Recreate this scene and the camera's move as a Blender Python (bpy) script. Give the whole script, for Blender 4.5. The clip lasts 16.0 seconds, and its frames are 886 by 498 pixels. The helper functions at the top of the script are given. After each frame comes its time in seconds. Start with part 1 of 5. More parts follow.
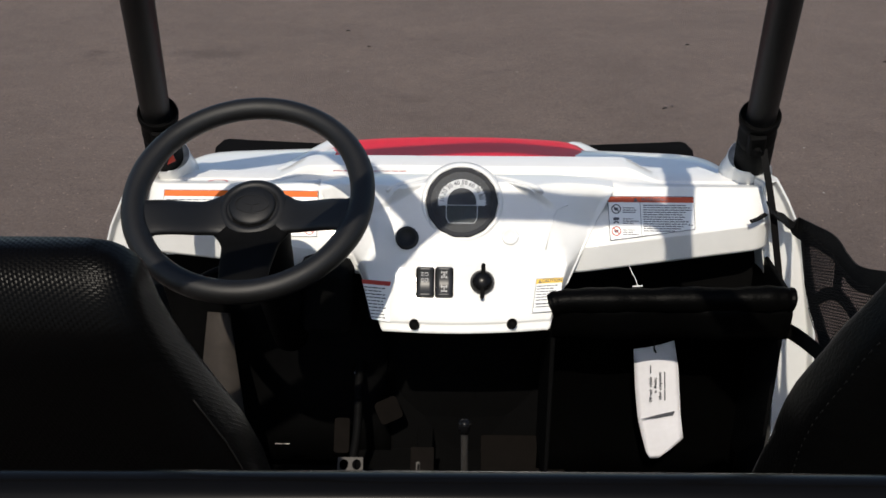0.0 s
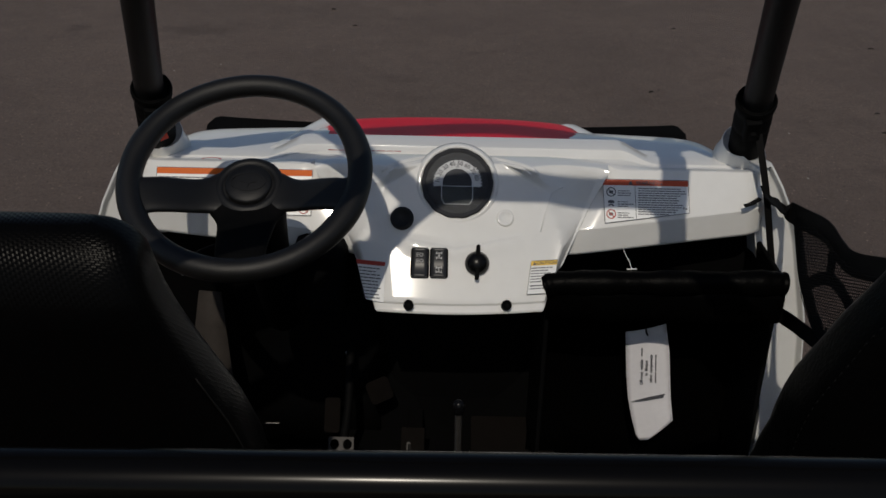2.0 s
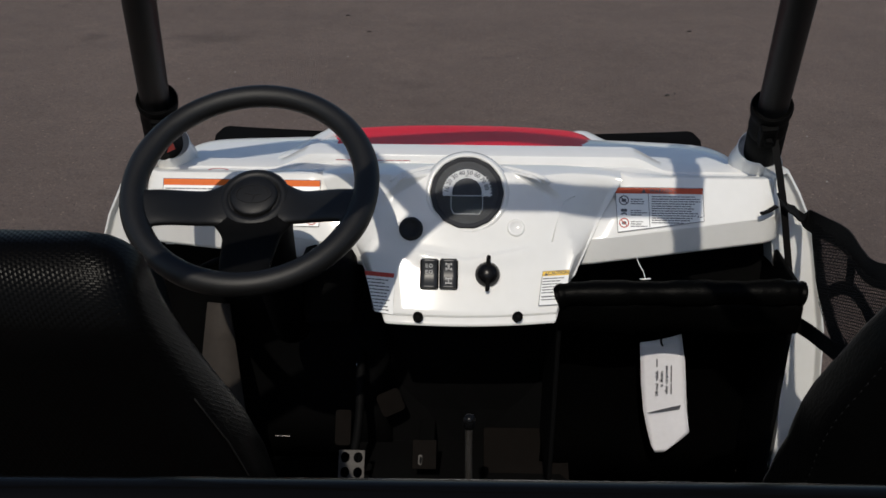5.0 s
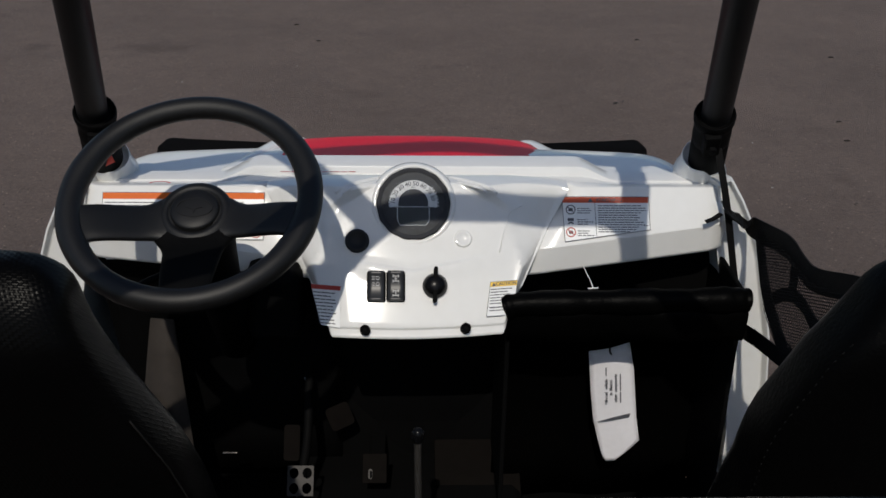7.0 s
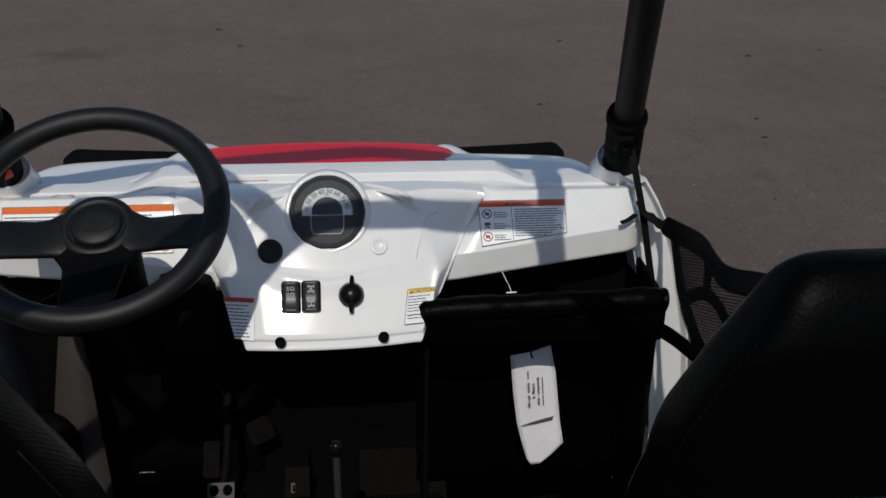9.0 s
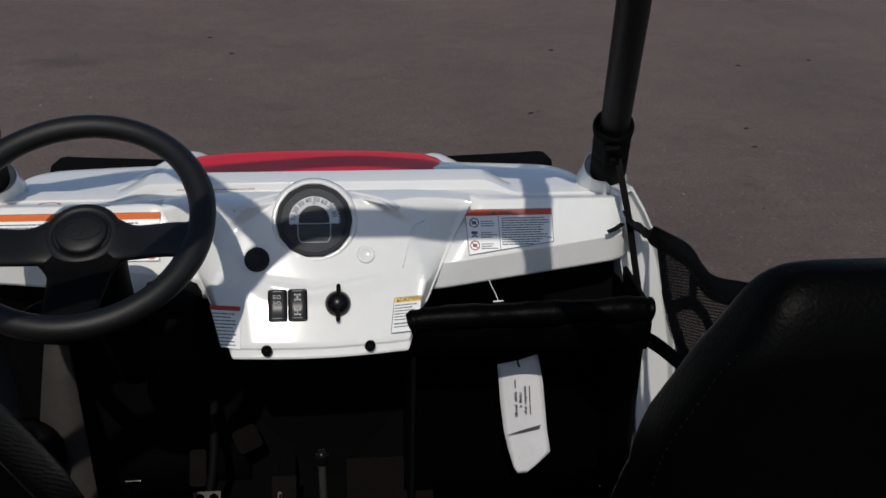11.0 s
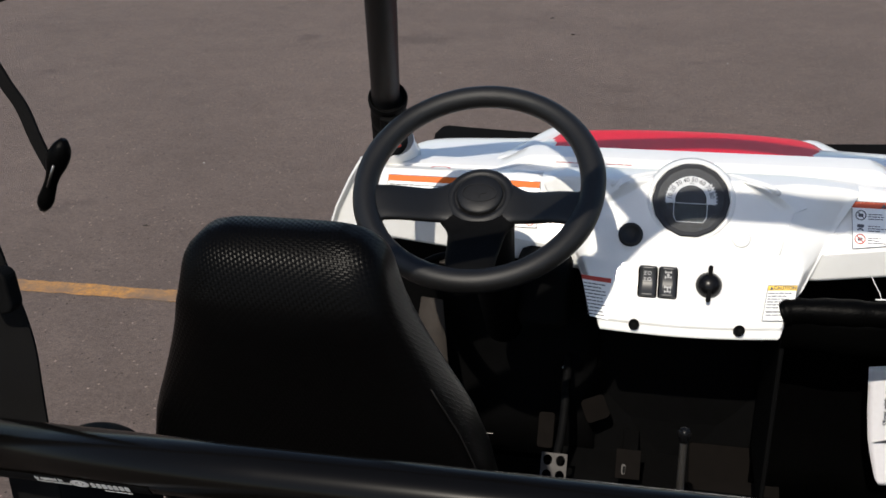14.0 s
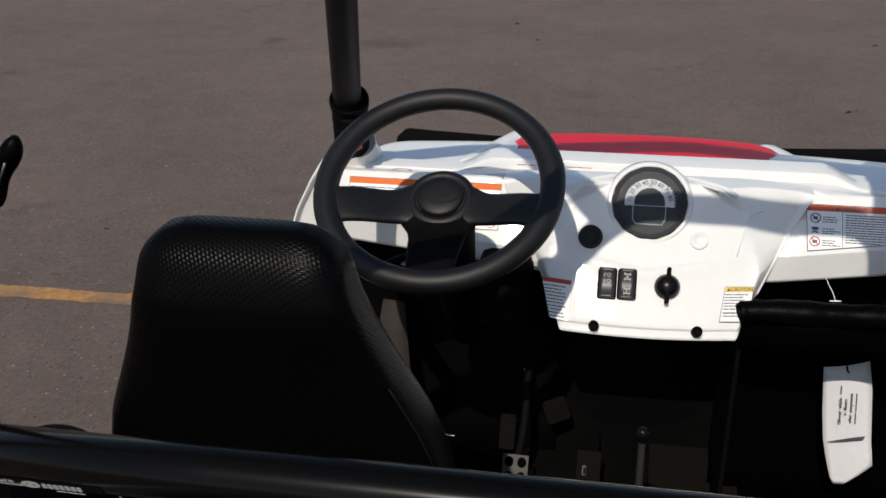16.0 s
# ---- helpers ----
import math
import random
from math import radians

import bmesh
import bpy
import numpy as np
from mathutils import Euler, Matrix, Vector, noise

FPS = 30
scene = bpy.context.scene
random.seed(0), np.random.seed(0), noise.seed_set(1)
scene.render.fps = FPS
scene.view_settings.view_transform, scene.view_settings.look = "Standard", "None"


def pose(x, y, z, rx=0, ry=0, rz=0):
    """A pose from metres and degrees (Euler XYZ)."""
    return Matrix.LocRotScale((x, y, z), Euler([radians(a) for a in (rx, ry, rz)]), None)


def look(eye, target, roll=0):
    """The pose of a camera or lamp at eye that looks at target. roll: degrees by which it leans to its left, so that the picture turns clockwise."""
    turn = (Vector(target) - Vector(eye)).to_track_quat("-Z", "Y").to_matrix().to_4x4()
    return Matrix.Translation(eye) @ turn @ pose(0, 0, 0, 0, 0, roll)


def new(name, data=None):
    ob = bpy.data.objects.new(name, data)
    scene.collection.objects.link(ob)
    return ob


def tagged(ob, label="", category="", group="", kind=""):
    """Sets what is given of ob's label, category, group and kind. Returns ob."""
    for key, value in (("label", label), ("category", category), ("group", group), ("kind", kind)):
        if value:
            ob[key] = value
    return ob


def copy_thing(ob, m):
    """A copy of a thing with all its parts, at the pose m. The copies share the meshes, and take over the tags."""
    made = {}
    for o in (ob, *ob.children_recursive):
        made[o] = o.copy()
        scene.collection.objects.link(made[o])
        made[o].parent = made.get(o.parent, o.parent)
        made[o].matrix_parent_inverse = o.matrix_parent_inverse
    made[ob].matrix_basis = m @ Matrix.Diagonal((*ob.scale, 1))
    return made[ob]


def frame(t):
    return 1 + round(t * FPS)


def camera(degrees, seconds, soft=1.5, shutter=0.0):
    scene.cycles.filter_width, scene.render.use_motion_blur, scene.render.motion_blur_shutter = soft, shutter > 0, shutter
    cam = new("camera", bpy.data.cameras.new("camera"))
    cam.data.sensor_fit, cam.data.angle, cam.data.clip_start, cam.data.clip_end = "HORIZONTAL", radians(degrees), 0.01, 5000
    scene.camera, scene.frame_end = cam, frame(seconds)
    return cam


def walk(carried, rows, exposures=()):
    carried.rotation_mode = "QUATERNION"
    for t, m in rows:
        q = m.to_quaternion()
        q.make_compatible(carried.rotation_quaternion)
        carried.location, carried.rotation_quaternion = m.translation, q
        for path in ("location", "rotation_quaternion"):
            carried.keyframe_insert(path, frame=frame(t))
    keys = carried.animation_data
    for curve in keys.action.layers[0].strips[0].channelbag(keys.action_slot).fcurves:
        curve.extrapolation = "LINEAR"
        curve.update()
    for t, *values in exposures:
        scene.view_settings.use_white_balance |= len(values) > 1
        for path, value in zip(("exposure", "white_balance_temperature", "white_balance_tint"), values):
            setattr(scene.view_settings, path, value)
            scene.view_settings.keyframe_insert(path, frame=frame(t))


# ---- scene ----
cam = camera(49.1, 16.0, soft=1.6)
PATH = [
    (0, (0.004, -1.453, 1.597), (-0.042, 0.356, 0.747), -0.1),
    (0.5, (0.002, -1.46, 1.593), (-0.019, 0.305, 0.664), 0.7),
    (1, (-0.009, -1.464, 1.596), (-0.051, 0.318, 0.686), 0.6),
    (1.5, (-0.007, -1.46, 1.595), (-0.03, 0.328, 0.702), 0.8),
    (2, (-0.018, -1.451, 1.595), (-0.024, 0.343, 0.71), 1.1),
    (2.5, (-0.01, -1.448, 1.596), (-0.067, 0.353, 0.729), 0.2),
    (3, (-0.015, -1.445, 1.595), (-0.072, 0.354, 0.724), 0.1),
    (3.5, (-0.013, -1.432, 1.592), (-0.056, 0.364, 0.718), 0.2),
    (4, (-0.007, -1.427, 1.593), (-0.079, 0.368, 0.714), -0.5),
    (4.2, (-0.007, -1.427, 1.593), (-0.045, 0.368, 0.715), 0.1),
    (6.3, (-0.006, -1.42, 1.593), (-0.056, 0.384, 0.718), 0.5),
    (6.5, (-0.006, -1.42, 1.593), (-0.033, 0.384, 0.729), 0.7),
    (7, (0.004, -1.411, 1.592), (0.057, 0.394, 0.731), 0.8),
    (7.5, (0.023, -1.404, 1.591), (0.168, 0.397, 0.733), 1.2),
    (8, (0.026, -1.397, 1.59), (0.206, 0.399, 0.728), 1.3),
    (8.5, (0.026, -1.39, 1.592), (0.217, 0.402, 0.725), 1.5),
    (9, (0.032, -1.392, 1.59), (0.221, 0.407, 0.736), 1.1),
    (11.5, (0.04, -1.395, 1.593), (0.247, 0.409, 0.755), 1.5),
    (12, (0.018, -1.4, 1.596), (0.103, 0.412, 0.753), 0.9),
    (12.5, (-0.008, -1.408, 1.589), (-0.101, 0.402, 0.746), 0.0),
    (13, (-0.031, -1.419, 1.593), (-0.268, 0.372, 0.735), -1.1),
    (13.5, (-0.048, -1.427, 1.591), (-0.397, 0.343, 0.727), -1.5),
    (14, (-0.055, -1.432, 1.593), (-0.475, 0.321, 0.727), -2.1),
    (14.5, (-0.049, -1.432, 1.593), (-0.434, 0.33, 0.73), -1.4),
    (15, (-0.05, -1.433, 1.594), (-0.437, 0.331, 0.736), -1.5),
    (15.5, (-0.048, -1.43, 1.59), (-0.418, 0.333, 0.721), -1.5),
    (16, (-0.047, -1.435, 1.59), (-0.399, 0.337, 0.731), -1.1),
]
# seconds, stops, kelvin, tint
EXPOSURES = [(t, e, k, 9) for t, e, k in (
    (0, 0.0, 6490), (0.5, 0.07, 6510), (1, -0.06, 6500), (1.5, -0.36, 6500), (2, -1.25, 6500), (2.5, -0.94, 6450), (3, -0.72, 6370), (3.5, -0.60, 6320), (4, -0.57, 6320),
    (6.5, -0.62, 6370), (7.5, -0.80, 6090), (9, -0.75, 6090), (11.5, -0.70, 6130), (12, -0.68, 6130), (12.5, -0.72, 6180), (13, -0.80, 6230), (13.5, 0.03, 6340), (14, 0.14, 6390), (14.5, -0.04, 6410), (15, -0.07, 6410), (16, -0.20, 6430))]
walk(cam, [(t, look(e, a, r)) for t, e, a, r in PATH], EXPOSURES)

# ---- light ----
world = bpy.data.worlds.new("world")
scene.world = world
world.use_nodes = True
wn = world.node_tree.nodes
sky = wn.new("ShaderNodeTexSky")
sky.sky_type, sky.sun_disc = "NISHITA", False
sky.sun_elevation, sky.sun_rotation = radians(47), radians(185.5)
world.node_tree.links.new(sky.outputs[0], wn["Background"].inputs[0])
wn["Background"].inputs[1].default_value = 0.135

SUN_WAY = Vector((-0.066, -0.68, 0.73))
sun = new("sun", bpy.data.lights.new("sun", "SUN"))
sun.data.energy, sun.data.angle, sun.data.color = 4.1, radians(0.5), (1.0, 0.905, 0.775)
sun.matrix_world = look(SUN_WAY * 20, (0, 0, 0))


# ---- materials ----
def mat(name, color, rough=0.5, metal=0.0, vary=0.15, scale=30.0, bump=0.0, bump_scale=200.0, coat=0.0, spec=0.5, coat_rough=0.105):
    """A surface with two scales of colour and gloss variation and a fine relief."""
    m = bpy.data.materials.new(name)
    m.use_nodes = True
    n, l = m.node_tree.nodes, m.node_tree.links
    b = n["Principled BSDF"]
    b.inputs["Metallic"].default_value = metal
    b.inputs["Coat Weight"].default_value = coat
    b.inputs["Coat Roughness"].default_value = coat_rough
    b.inputs["Specular IOR Level"].default_value = spec
    tc = n.new("ShaderNodeTexCoord")
    big, small = n.new("ShaderNodeTexNoise"), n.new("ShaderNodeTexNoise")
    big.inputs["Scale"].default_value, small.inputs["Scale"].default_value = scale * 0.2, scale * 4
    big.inputs["Detail"].default_value, small.inputs["Detail"].default_value = 3, 5
    add = n.new("ShaderNodeMath")
    add.operation = "ADD"
    for t in (big, small):
        l.new(tc.outputs["Object"], t.inputs["Vector"])
    l.new(big.outputs["Fac"], add.inputs[0])
    l.new(small.outputs["Fac"], add.inputs[1])
    ramp = n.new("ShaderNodeMapRange")
    ramp.inputs["From Min"].default_value, ramp.inputs["From Max"].default_value = 0.6, 1.4
    ramp.inputs["To Min"].default_value, ramp.inputs["To Max"].default_value = 1 - vary, 1 + vary
    l.new(add.outputs[0], ramp.inputs["Value"])
    mul = n.new("ShaderNodeVectorMath")
    mul.operation = "SCALE"
    mul.inputs[0].default_value = color
    l.new(ramp.outputs["Result"], mul.inputs["Scale"])
    l.new(mul.outputs["Vector"], b.inputs["Base Color"])
    rr = n.new("ShaderNodeMapRange")
    rr.inputs["To Min"].default_value, rr.inputs["To Max"].default_value = rough * 0.8, min(1, rough * 1.2)
    l.new(big.outputs["Fac"], rr.inputs["Value"])
    l.new(rr.outputs["Result"], b.inputs["Roughness"])
    if bump:
        grain, bp = n.new("ShaderNodeTexNoise"), n.new("ShaderNodeBump")
        grain.inputs["Scale"].default_value, grain.inputs["Detail"].default_value = bump_scale, 4
        l.new(tc.outputs["Object"], grain.inputs["Vector"])
        bp.inputs["Strength"].default_value, bp.inputs["Distance"].default_value = bump, 0.001
        l.new(grain.outputs["Fac"], bp.inputs["Height"])
        l.new(bp.outputs["Normal"], b.inputs["Normal"])
    return m


def math_node(nodes, links, op, a, b=None):
    k = nodes.new("ShaderNodeMath")
    k.operation = op
    for i, v in enumerate((a, b)):
        if v is None:
            continue
        if isinstance(v, (int, float)):
            k.inputs[i].default_value = v
        else:
            links.new(v, k.inputs[i])
    return k.outputs[0]


def woven_vinyl():
    """Black vinyl embossed with a fine twill weave."""
    m = mat("woven_vinyl", (0.0013, 0.0012, 0.0012), 0.31, spec=0.05, vary=0.25, scale=20)
    n, l = m.node_tree.nodes, m.node_tree.links
    tc = n.new("ShaderNodeTexCoord")
    sep = n.new("ShaderNodeSeparateXYZ")
    l.new(tc.outputs["Object"], sep.inputs[0])
    u = math_node(n, l, "MULTIPLY", math_node(n, l, "ADD", sep.outputs[0], math_node(n, l, "MULTIPLY", sep.outputs[2], 0.35)), 260)
    v = math_node(n, l, "MULTIPLY", math_node(n, l, "ADD", sep.outputs[2], sep.outputs[1]), 330)
    fu, fv = math_node(n, l, "FLOOR", u), math_node(n, l, "FLOOR", v)
    k = math_node(n, l, "FRACT", math_node(n, l, "DIVIDE", math_node(n, l, "ADD", fu, fv), 2.0))
    pick = math_node(n, l, "GREATER_THAN", k, 0.25)
    su = math_node(n, l, "SINE", math_node(n, l, "MULTIPLY", math_node(n, l, "FRACT", u), math.pi))
    sv = math_node(n, l, "SINE", math_node(n, l, "MULTIPLY", math_node(n, l, "FRACT", v), math.pi))
    mixed = math_node(n, l, "ADD", math_node(n, l, "MULTIPLY", su, pick),
                      math_node(n, l, "MULTIPLY", math_node(n, l, "MULTIPLY", sv, 0.4), math_node(n, l, "SUBTRACT", 1.0, pick)))
    bp = n.new("ShaderNodeBump")
    bp.inputs["Strength"].default_value, bp.inputs["Distance"].default_value = 0.36, 0.0008
    l.new(mixed, bp.inputs["Height"])
    l.new(bp.outputs["Normal"], n["Principled BSDF"].inputs["Normal"])
    return m


def asphalt_surface():
    """Old grey asphalt: aggregate, broad stains, oil spots and pale grit."""
    m = bpy.data.materials.new("asphalt")
    m.use_nodes = True
    n, l = m.node_tree.nodes, m.node_tree.links
    b = n["Principled BSDF"]
    b.inputs["Roughness"].default_value = 0.85
    b.inputs["Specular IOR Level"].default_value = 0.3
    tc = n.new("ShaderNodeTexCoord")

    def tex(scale, detail, rough=0.6):
        t = n.new("ShaderNodeTexNoise")
        t.inputs["Scale"].default_value, t.inputs["Detail"].default_value, t.inputs["Roughness"].default_value = scale, detail, rough
        l.new(tc.outputs["Object"], t.inputs["Vector"])
        return t.outputs["Fac"]

    def band(value, a, z, lo, hi):
        r = n.new("ShaderNodeMapRange")
        for key, val in (("From Min", a), ("From Max", z), ("To Min", lo), ("To Max", hi)):
            r.inputs[key].default_value = val
        l.new(value, r.inputs["Value"])
        return r.outputs["Result"]

    grain = band(tex(150, 6, 0.9), 0.34, 0.66, 0.50, 1.5)
    mid = band(tex(7, 8, 0.75), 0.3, 0.7, 0.88, 1.14)
    coarse = band(tex(46, 5, 0.8), 0.32, 0.68, 0.76, 1.25)
    broad = band(tex(0.8, 6, 0.65), 0.3, 0.7, 0.86, 1.17)
    oil = band(tex(1.7, 3, 0.5), 0.66, 0.74, 1.0, 0.72)
    vor = n.new("ShaderNodeTexVoronoi")
    vor.inputs["Scale"].default_value = 48
    l.new(tc.outputs["Object"], vor.inputs["Vector"])
    grit = band(vor.outputs["Distance"], 0.11, 0.24, 1.0, 0.0)
    sep = n.new("ShaderNodeSeparateXYZ")
    l.new(vor.outputs["Color"], sep.inputs[0])
    rare = math_node(n, l, "GREATER_THAN", sep.outputs[0], 0.82)
    dark = math_node(n, l, "GREATER_THAN", sep.outputs[1], 0.84)
    place = n.new("ShaderNodeVectorMath")
    place.operation = "MULTIPLY_ADD"
    place.inputs[1].default_value, place.inputs[2].default_value = (2.6, 4.2, 1.0), (1.75 * 2.6, -5.02 * 4.2, 0.0)
    l.new(tc.outputs["Object"], place.inputs[0])
    reach = n.new("ShaderNodeVectorMath")
    reach.operation = "LENGTH"
    l.new(place.outputs[0], reach.inputs[0])
    smear = band(math_node(n, l, "ADD", reach.outputs["Value"], math_node(n, l, "MULTIPLY", tex(5.5, 4, 0.6), 2.2)), 1.25, 1.95, 0.74, 1.0)
    val = math_node(n, l, "MULTIPLY", grain, smear)
    for k in (mid, coarse, broad, oil):
        val = math_node(n, l, "MULTIPLY", val, k)
    val = math_node(n, l, "MULTIPLY", val, math_node(n, l, "ADD", 1.0, math_node(n, l, "MULTIPLY", math_node(n, l, "MULTIPLY", grit, rare), 1.5)))
    val = math_node(n, l, "MULTIPLY", val, math_node(n, l, "SUBTRACT", 1.0, math_node(n, l, "MULTIPLY", math_node(n, l, "MULTIPLY", grit, dark), 0.8)))
    mul = n.new("ShaderNodeVectorMath")
    mul.operation = "SCALE"
    mul.inputs[0].default_value = (0.127, 0.0945, 0.0785)
    l.new(val, mul.inputs["Scale"])
    l.new(mul.outputs["Vector"], b.inputs["Base Color"])
    bp = n.new("ShaderNodeBump")
    bp.inputs["Strength"].default_value, bp.inputs["Distance"].default_value = 0.7, 0.004
    l.new(grain, bp.inputs["Height"])
    l.new(bp.outputs["Normal"], b.inputs["Normal"])
    return m


M_ASPHALT = asphalt_surface()
M_WEAVE = woven_vinyl()
M_WHITE = mat("white_plastic", (0.70, 0.70, 0.685), 0.5, vary=0.03, scale=12, spec=0.2, coat=0.6, coat_rough=0.09, bump=0.006, bump_scale=60)
M_RED = mat("red_plastic", (0.60, 0.003, 0.02), 0.4, vary=0.06, scale=12, spec=0.12)
M_BLACK = mat("black_plastic", (0.0030, 0.0030, 0.0031), 0.65, spec=0.04, vary=0.3, scale=25, bump=0.25, bump_scale=700)
M_GLOSSBLACK = mat("black_paint", (0.004, 0.004, 0.0045), 0.24, spec=0.14, vary=0.2, scale=25, bump=0.1, bump_scale=500)
M_CAGE = mat("black_powder_coat", (0.006, 0.006, 0.0065), 0.5, spec=0.22, vary=0.25, scale=25, bump=0.25, bump_scale=900)
M_BAR = mat("black_gloss_enamel", (0.0022, 0.0019, 0.0016), 0.2, spec=0.12, vary=0.1, scale=20)
M_LINER = mat("dusty_brown_liner", (0.02, 0.015, 0.0115), 0.85, vary=0.3, scale=18, bump=0.3, bump_scale=500)
M_PIPING = mat("grey_piping", (0.005, 0.0045, 0.0042), 0.7, spec=0.12, vary=0.3, scale=40)
M_RUBBER = mat("soft_black_rubber", (0.0045, 0.0044, 0.0045), 0.5, spec=0.33, vary=0.2, scale=30, bump=0.25, bump_scale=900)
M_THREAD = mat("dark_thread", (0.0022, 0.0021, 0.002), 0.6, vary=0.6, scale=60, spec=0.1)
M_VINYL = mat("black_vinyl", (0.0011, 0.0011, 0.0011), 0.40, spec=0.032, vary=0.25, scale=25, bump=0.55, bump_scale=260)
M_WEB = mat("black_webbing", (0.0035, 0.0033, 0.0033), 0.8, spec=0.12, vary=0.3, scale=60, bump=0.5, bump_scale=1200)
# dusty plastic with the shade of the footwell worked into a very dark base
M_DUST_SHADE = mat("dusty_plastic_shade", (0.0042, 0.0033, 0.0028), 0.85, spec=0.06, vary=0.35, scale=18, bump=0.3, bump_scale=500)
M_STEEL = mat("bright_steel", (0.3, 0.29, 0.28), 0.4, metal=0.6, vary=0.1)
M_DULL = mat("dull_brown_metal", (0.03, 0.024, 0.02), 0.5, metal=0.2, vary=0.3)
M_LEVER = mat("worn_dark_steel", (0.17, 0.16, 0.15), 0.28, metal=0.85, vary=0.25)
M_PLATE = mat("grey_steel", (0.028, 0.026, 0.025), 0.5, metal=0.3, spec=0.2, vary=0.25)
M_PAPER = mat("white_paper", (0.78, 0.77, 0.80), 0.8, vary=0.04)
M_PALE = mat("pale_grey_print", (0.34, 0.34, 0.34), 0.5, vary=0.1)
M_INK = mat("dark_ink", (0.075, 0.078, 0.09), 0.6, vary=0.1)
M_FILM = mat("label_film", (0.76, 0.77, 0.77), 0.35, vary=0.03)
M_ORANGE = mat("orange_print", (0.66, 0.125, 0.008), 0.5, vary=0.05, spec=0.2)
M_BRICK = mat("faded_red_print", (0.50, 0.085, 0.04), 0.5, vary=0.06, spec=0.2)
M_REDINK = mat("red_print", (0.38, 0.03, 0.02), 0.4, vary=0.1)
M_YELLOW = mat("yellow_print", (0.80, 0.52, 0.06), 0.4, vary=0.05)
M_DIAL = mat("silver_dial", (0.52, 0.53, 0.54), 0.7, vary=0.05, spec=0.2)
M_FACE = mat("dial_black", (0.03, 0.031, 0.035), 0.7, vary=0.1, spec=0.15)
M_LCD = mat("liquid_crystal", (0.026, 0.032, 0.034), 0.6, vary=0.08, spec=0.15)


def worn_paint():
    """Yellow road paint worn through to the asphalt in patches."""
    m = mat("worn_yellow_paint", (0.46, 0.215, 0.045), 0.85, vary=0.3, scale=14, bump=0.5, bump_scale=250)
    n, l = m.node_tree.nodes, m.node_tree.links
    b = n["Principled BSDF"]
    paint = b.inputs["Base Color"].links[0].from_socket
    tc = n.new("ShaderNodeTexCoord")
    fac = None
    for scale, lo, hi in ((2.2, 0.40, 0.56), (26, 0.36, 0.62), (130, 0.40, 0.56)):
        t, r = n.new("ShaderNodeTexNoise"), n.new("ShaderNodeMapRange")
        t.inputs["Scale"].default_value, t.inputs["Detail"].default_value = scale, 5
        l.new(tc.outputs["Object"], t.inputs["Vector"])
        r.inputs["From Min"].default_value, r.inputs["From Max"].default_value = lo, hi
        r.inputs["To Min"].default_value = 0.12 if scale < 10 else 0.55
        l.new(t.outputs["Fac"], r.inputs["Value"])
        fac = r.outputs["Result"] if fac is None else math_node(n, l, "MULTIPLY", fac, r.outputs["Result"])
    mix = n.new("ShaderNodeMix")
    mix.data_type = "RGBA"
    mix.inputs["A"].default_value = (0.115, 0.088, 0.07, 1)
    l.new(fac, mix.inputs["Factor"])
    l.new(paint, mix.inputs["B"])
    l.new(mix.outputs["Result"], b.inputs["Base Color"])
    return m


M_LINE = worn_paint()
M_LENS = mat("red_lens", (0.75, 0.05, 0.02), 0.2, vary=0.05)
M_SWITCH = mat("charcoal_plastic", (0.022, 0.023, 0.025), 0.35, spec=0.35, vary=0.15, scale=30)
M_TYRE = mat("tyre_rubber", (0.018, 0.018, 0.018), 0.8, vary=0.3, bump=0.4, bump_scale=100)


# ---- mesh helpers ----
def part(name, bm, material, parent=None, label="", smooth=True, bevel=0.0, solid=0.0, turn=None, crisp=0):
    """Links a bmesh as one mesh object, under parent if given."""
    bmesh.ops.recalc_face_normals(bm, faces=bm.faces)
    me = bpy.data.meshes.new(name)
    bm.to_mesh(me)
    bm.free()
    me.materials.append(material)
    if smooth:
        me.shade_smooth()
    if crisp:
        me.set_sharp_from_angle(angle=radians(crisp))
    ob = new(name, me)
    if turn is not None:
        ob.matrix_basis = turn
    if parent is not None:
        ob.parent = parent
        if parent.parent is not None:
            ob.matrix_basis = parent.matrix_basis.inverted() @ ob.matrix_basis
    if solid:
        k = ob.modifiers.new("solid", "SOLIDIFY")
        k.thickness, k.offset = solid, -1
    if bevel:
        k = ob.modifiers.new("bevel", "BEVEL")
        k.width, k.segments, k.limit_method, k.angle_limit = bevel, 2, "ANGLE", radians(35)
        k.harden_normals = True
    if label:
        tagged(ob, label)
    return ob


def box(bm, x0, x1, y0, y1, z0, z1):
    v = [bm.verts.new((x, y, z)) for x in (x0, x1) for y in (y0, y1) for z in (z0, z1)]
    for f in ((0, 1, 3, 2), (4, 6, 7, 5), (0, 4, 5, 1), (2, 3, 7, 6), (0, 2, 6, 4), (1, 5, 7, 3)):
        bm.faces.new([v[i] for i in f])
    return v


def a_box(*c):
    bm = bmesh.new()
    box(bm, *c)
    return bm


def smooth_line(points, steps=6):
    """A Catmull-Rom line through the points."""
    p = [Vector(q) for q in points]
    p = [p[0] * 2 - p[1]] + p + [p[-1] * 2 - p[-2]]
    out = []
    for i in range(1, len(p) - 2):
        for k in range(steps):
            t = k / steps
            a, b, c, d = p[i - 1:i + 3]
            out.append(0.5 * ((2 * b) + (c - a) * t + (2 * a - 5 * b + 4 * c - d) * t * t + (3 * b - a - 3 * c + d) * t ** 3))
    return out + [p[-2]]


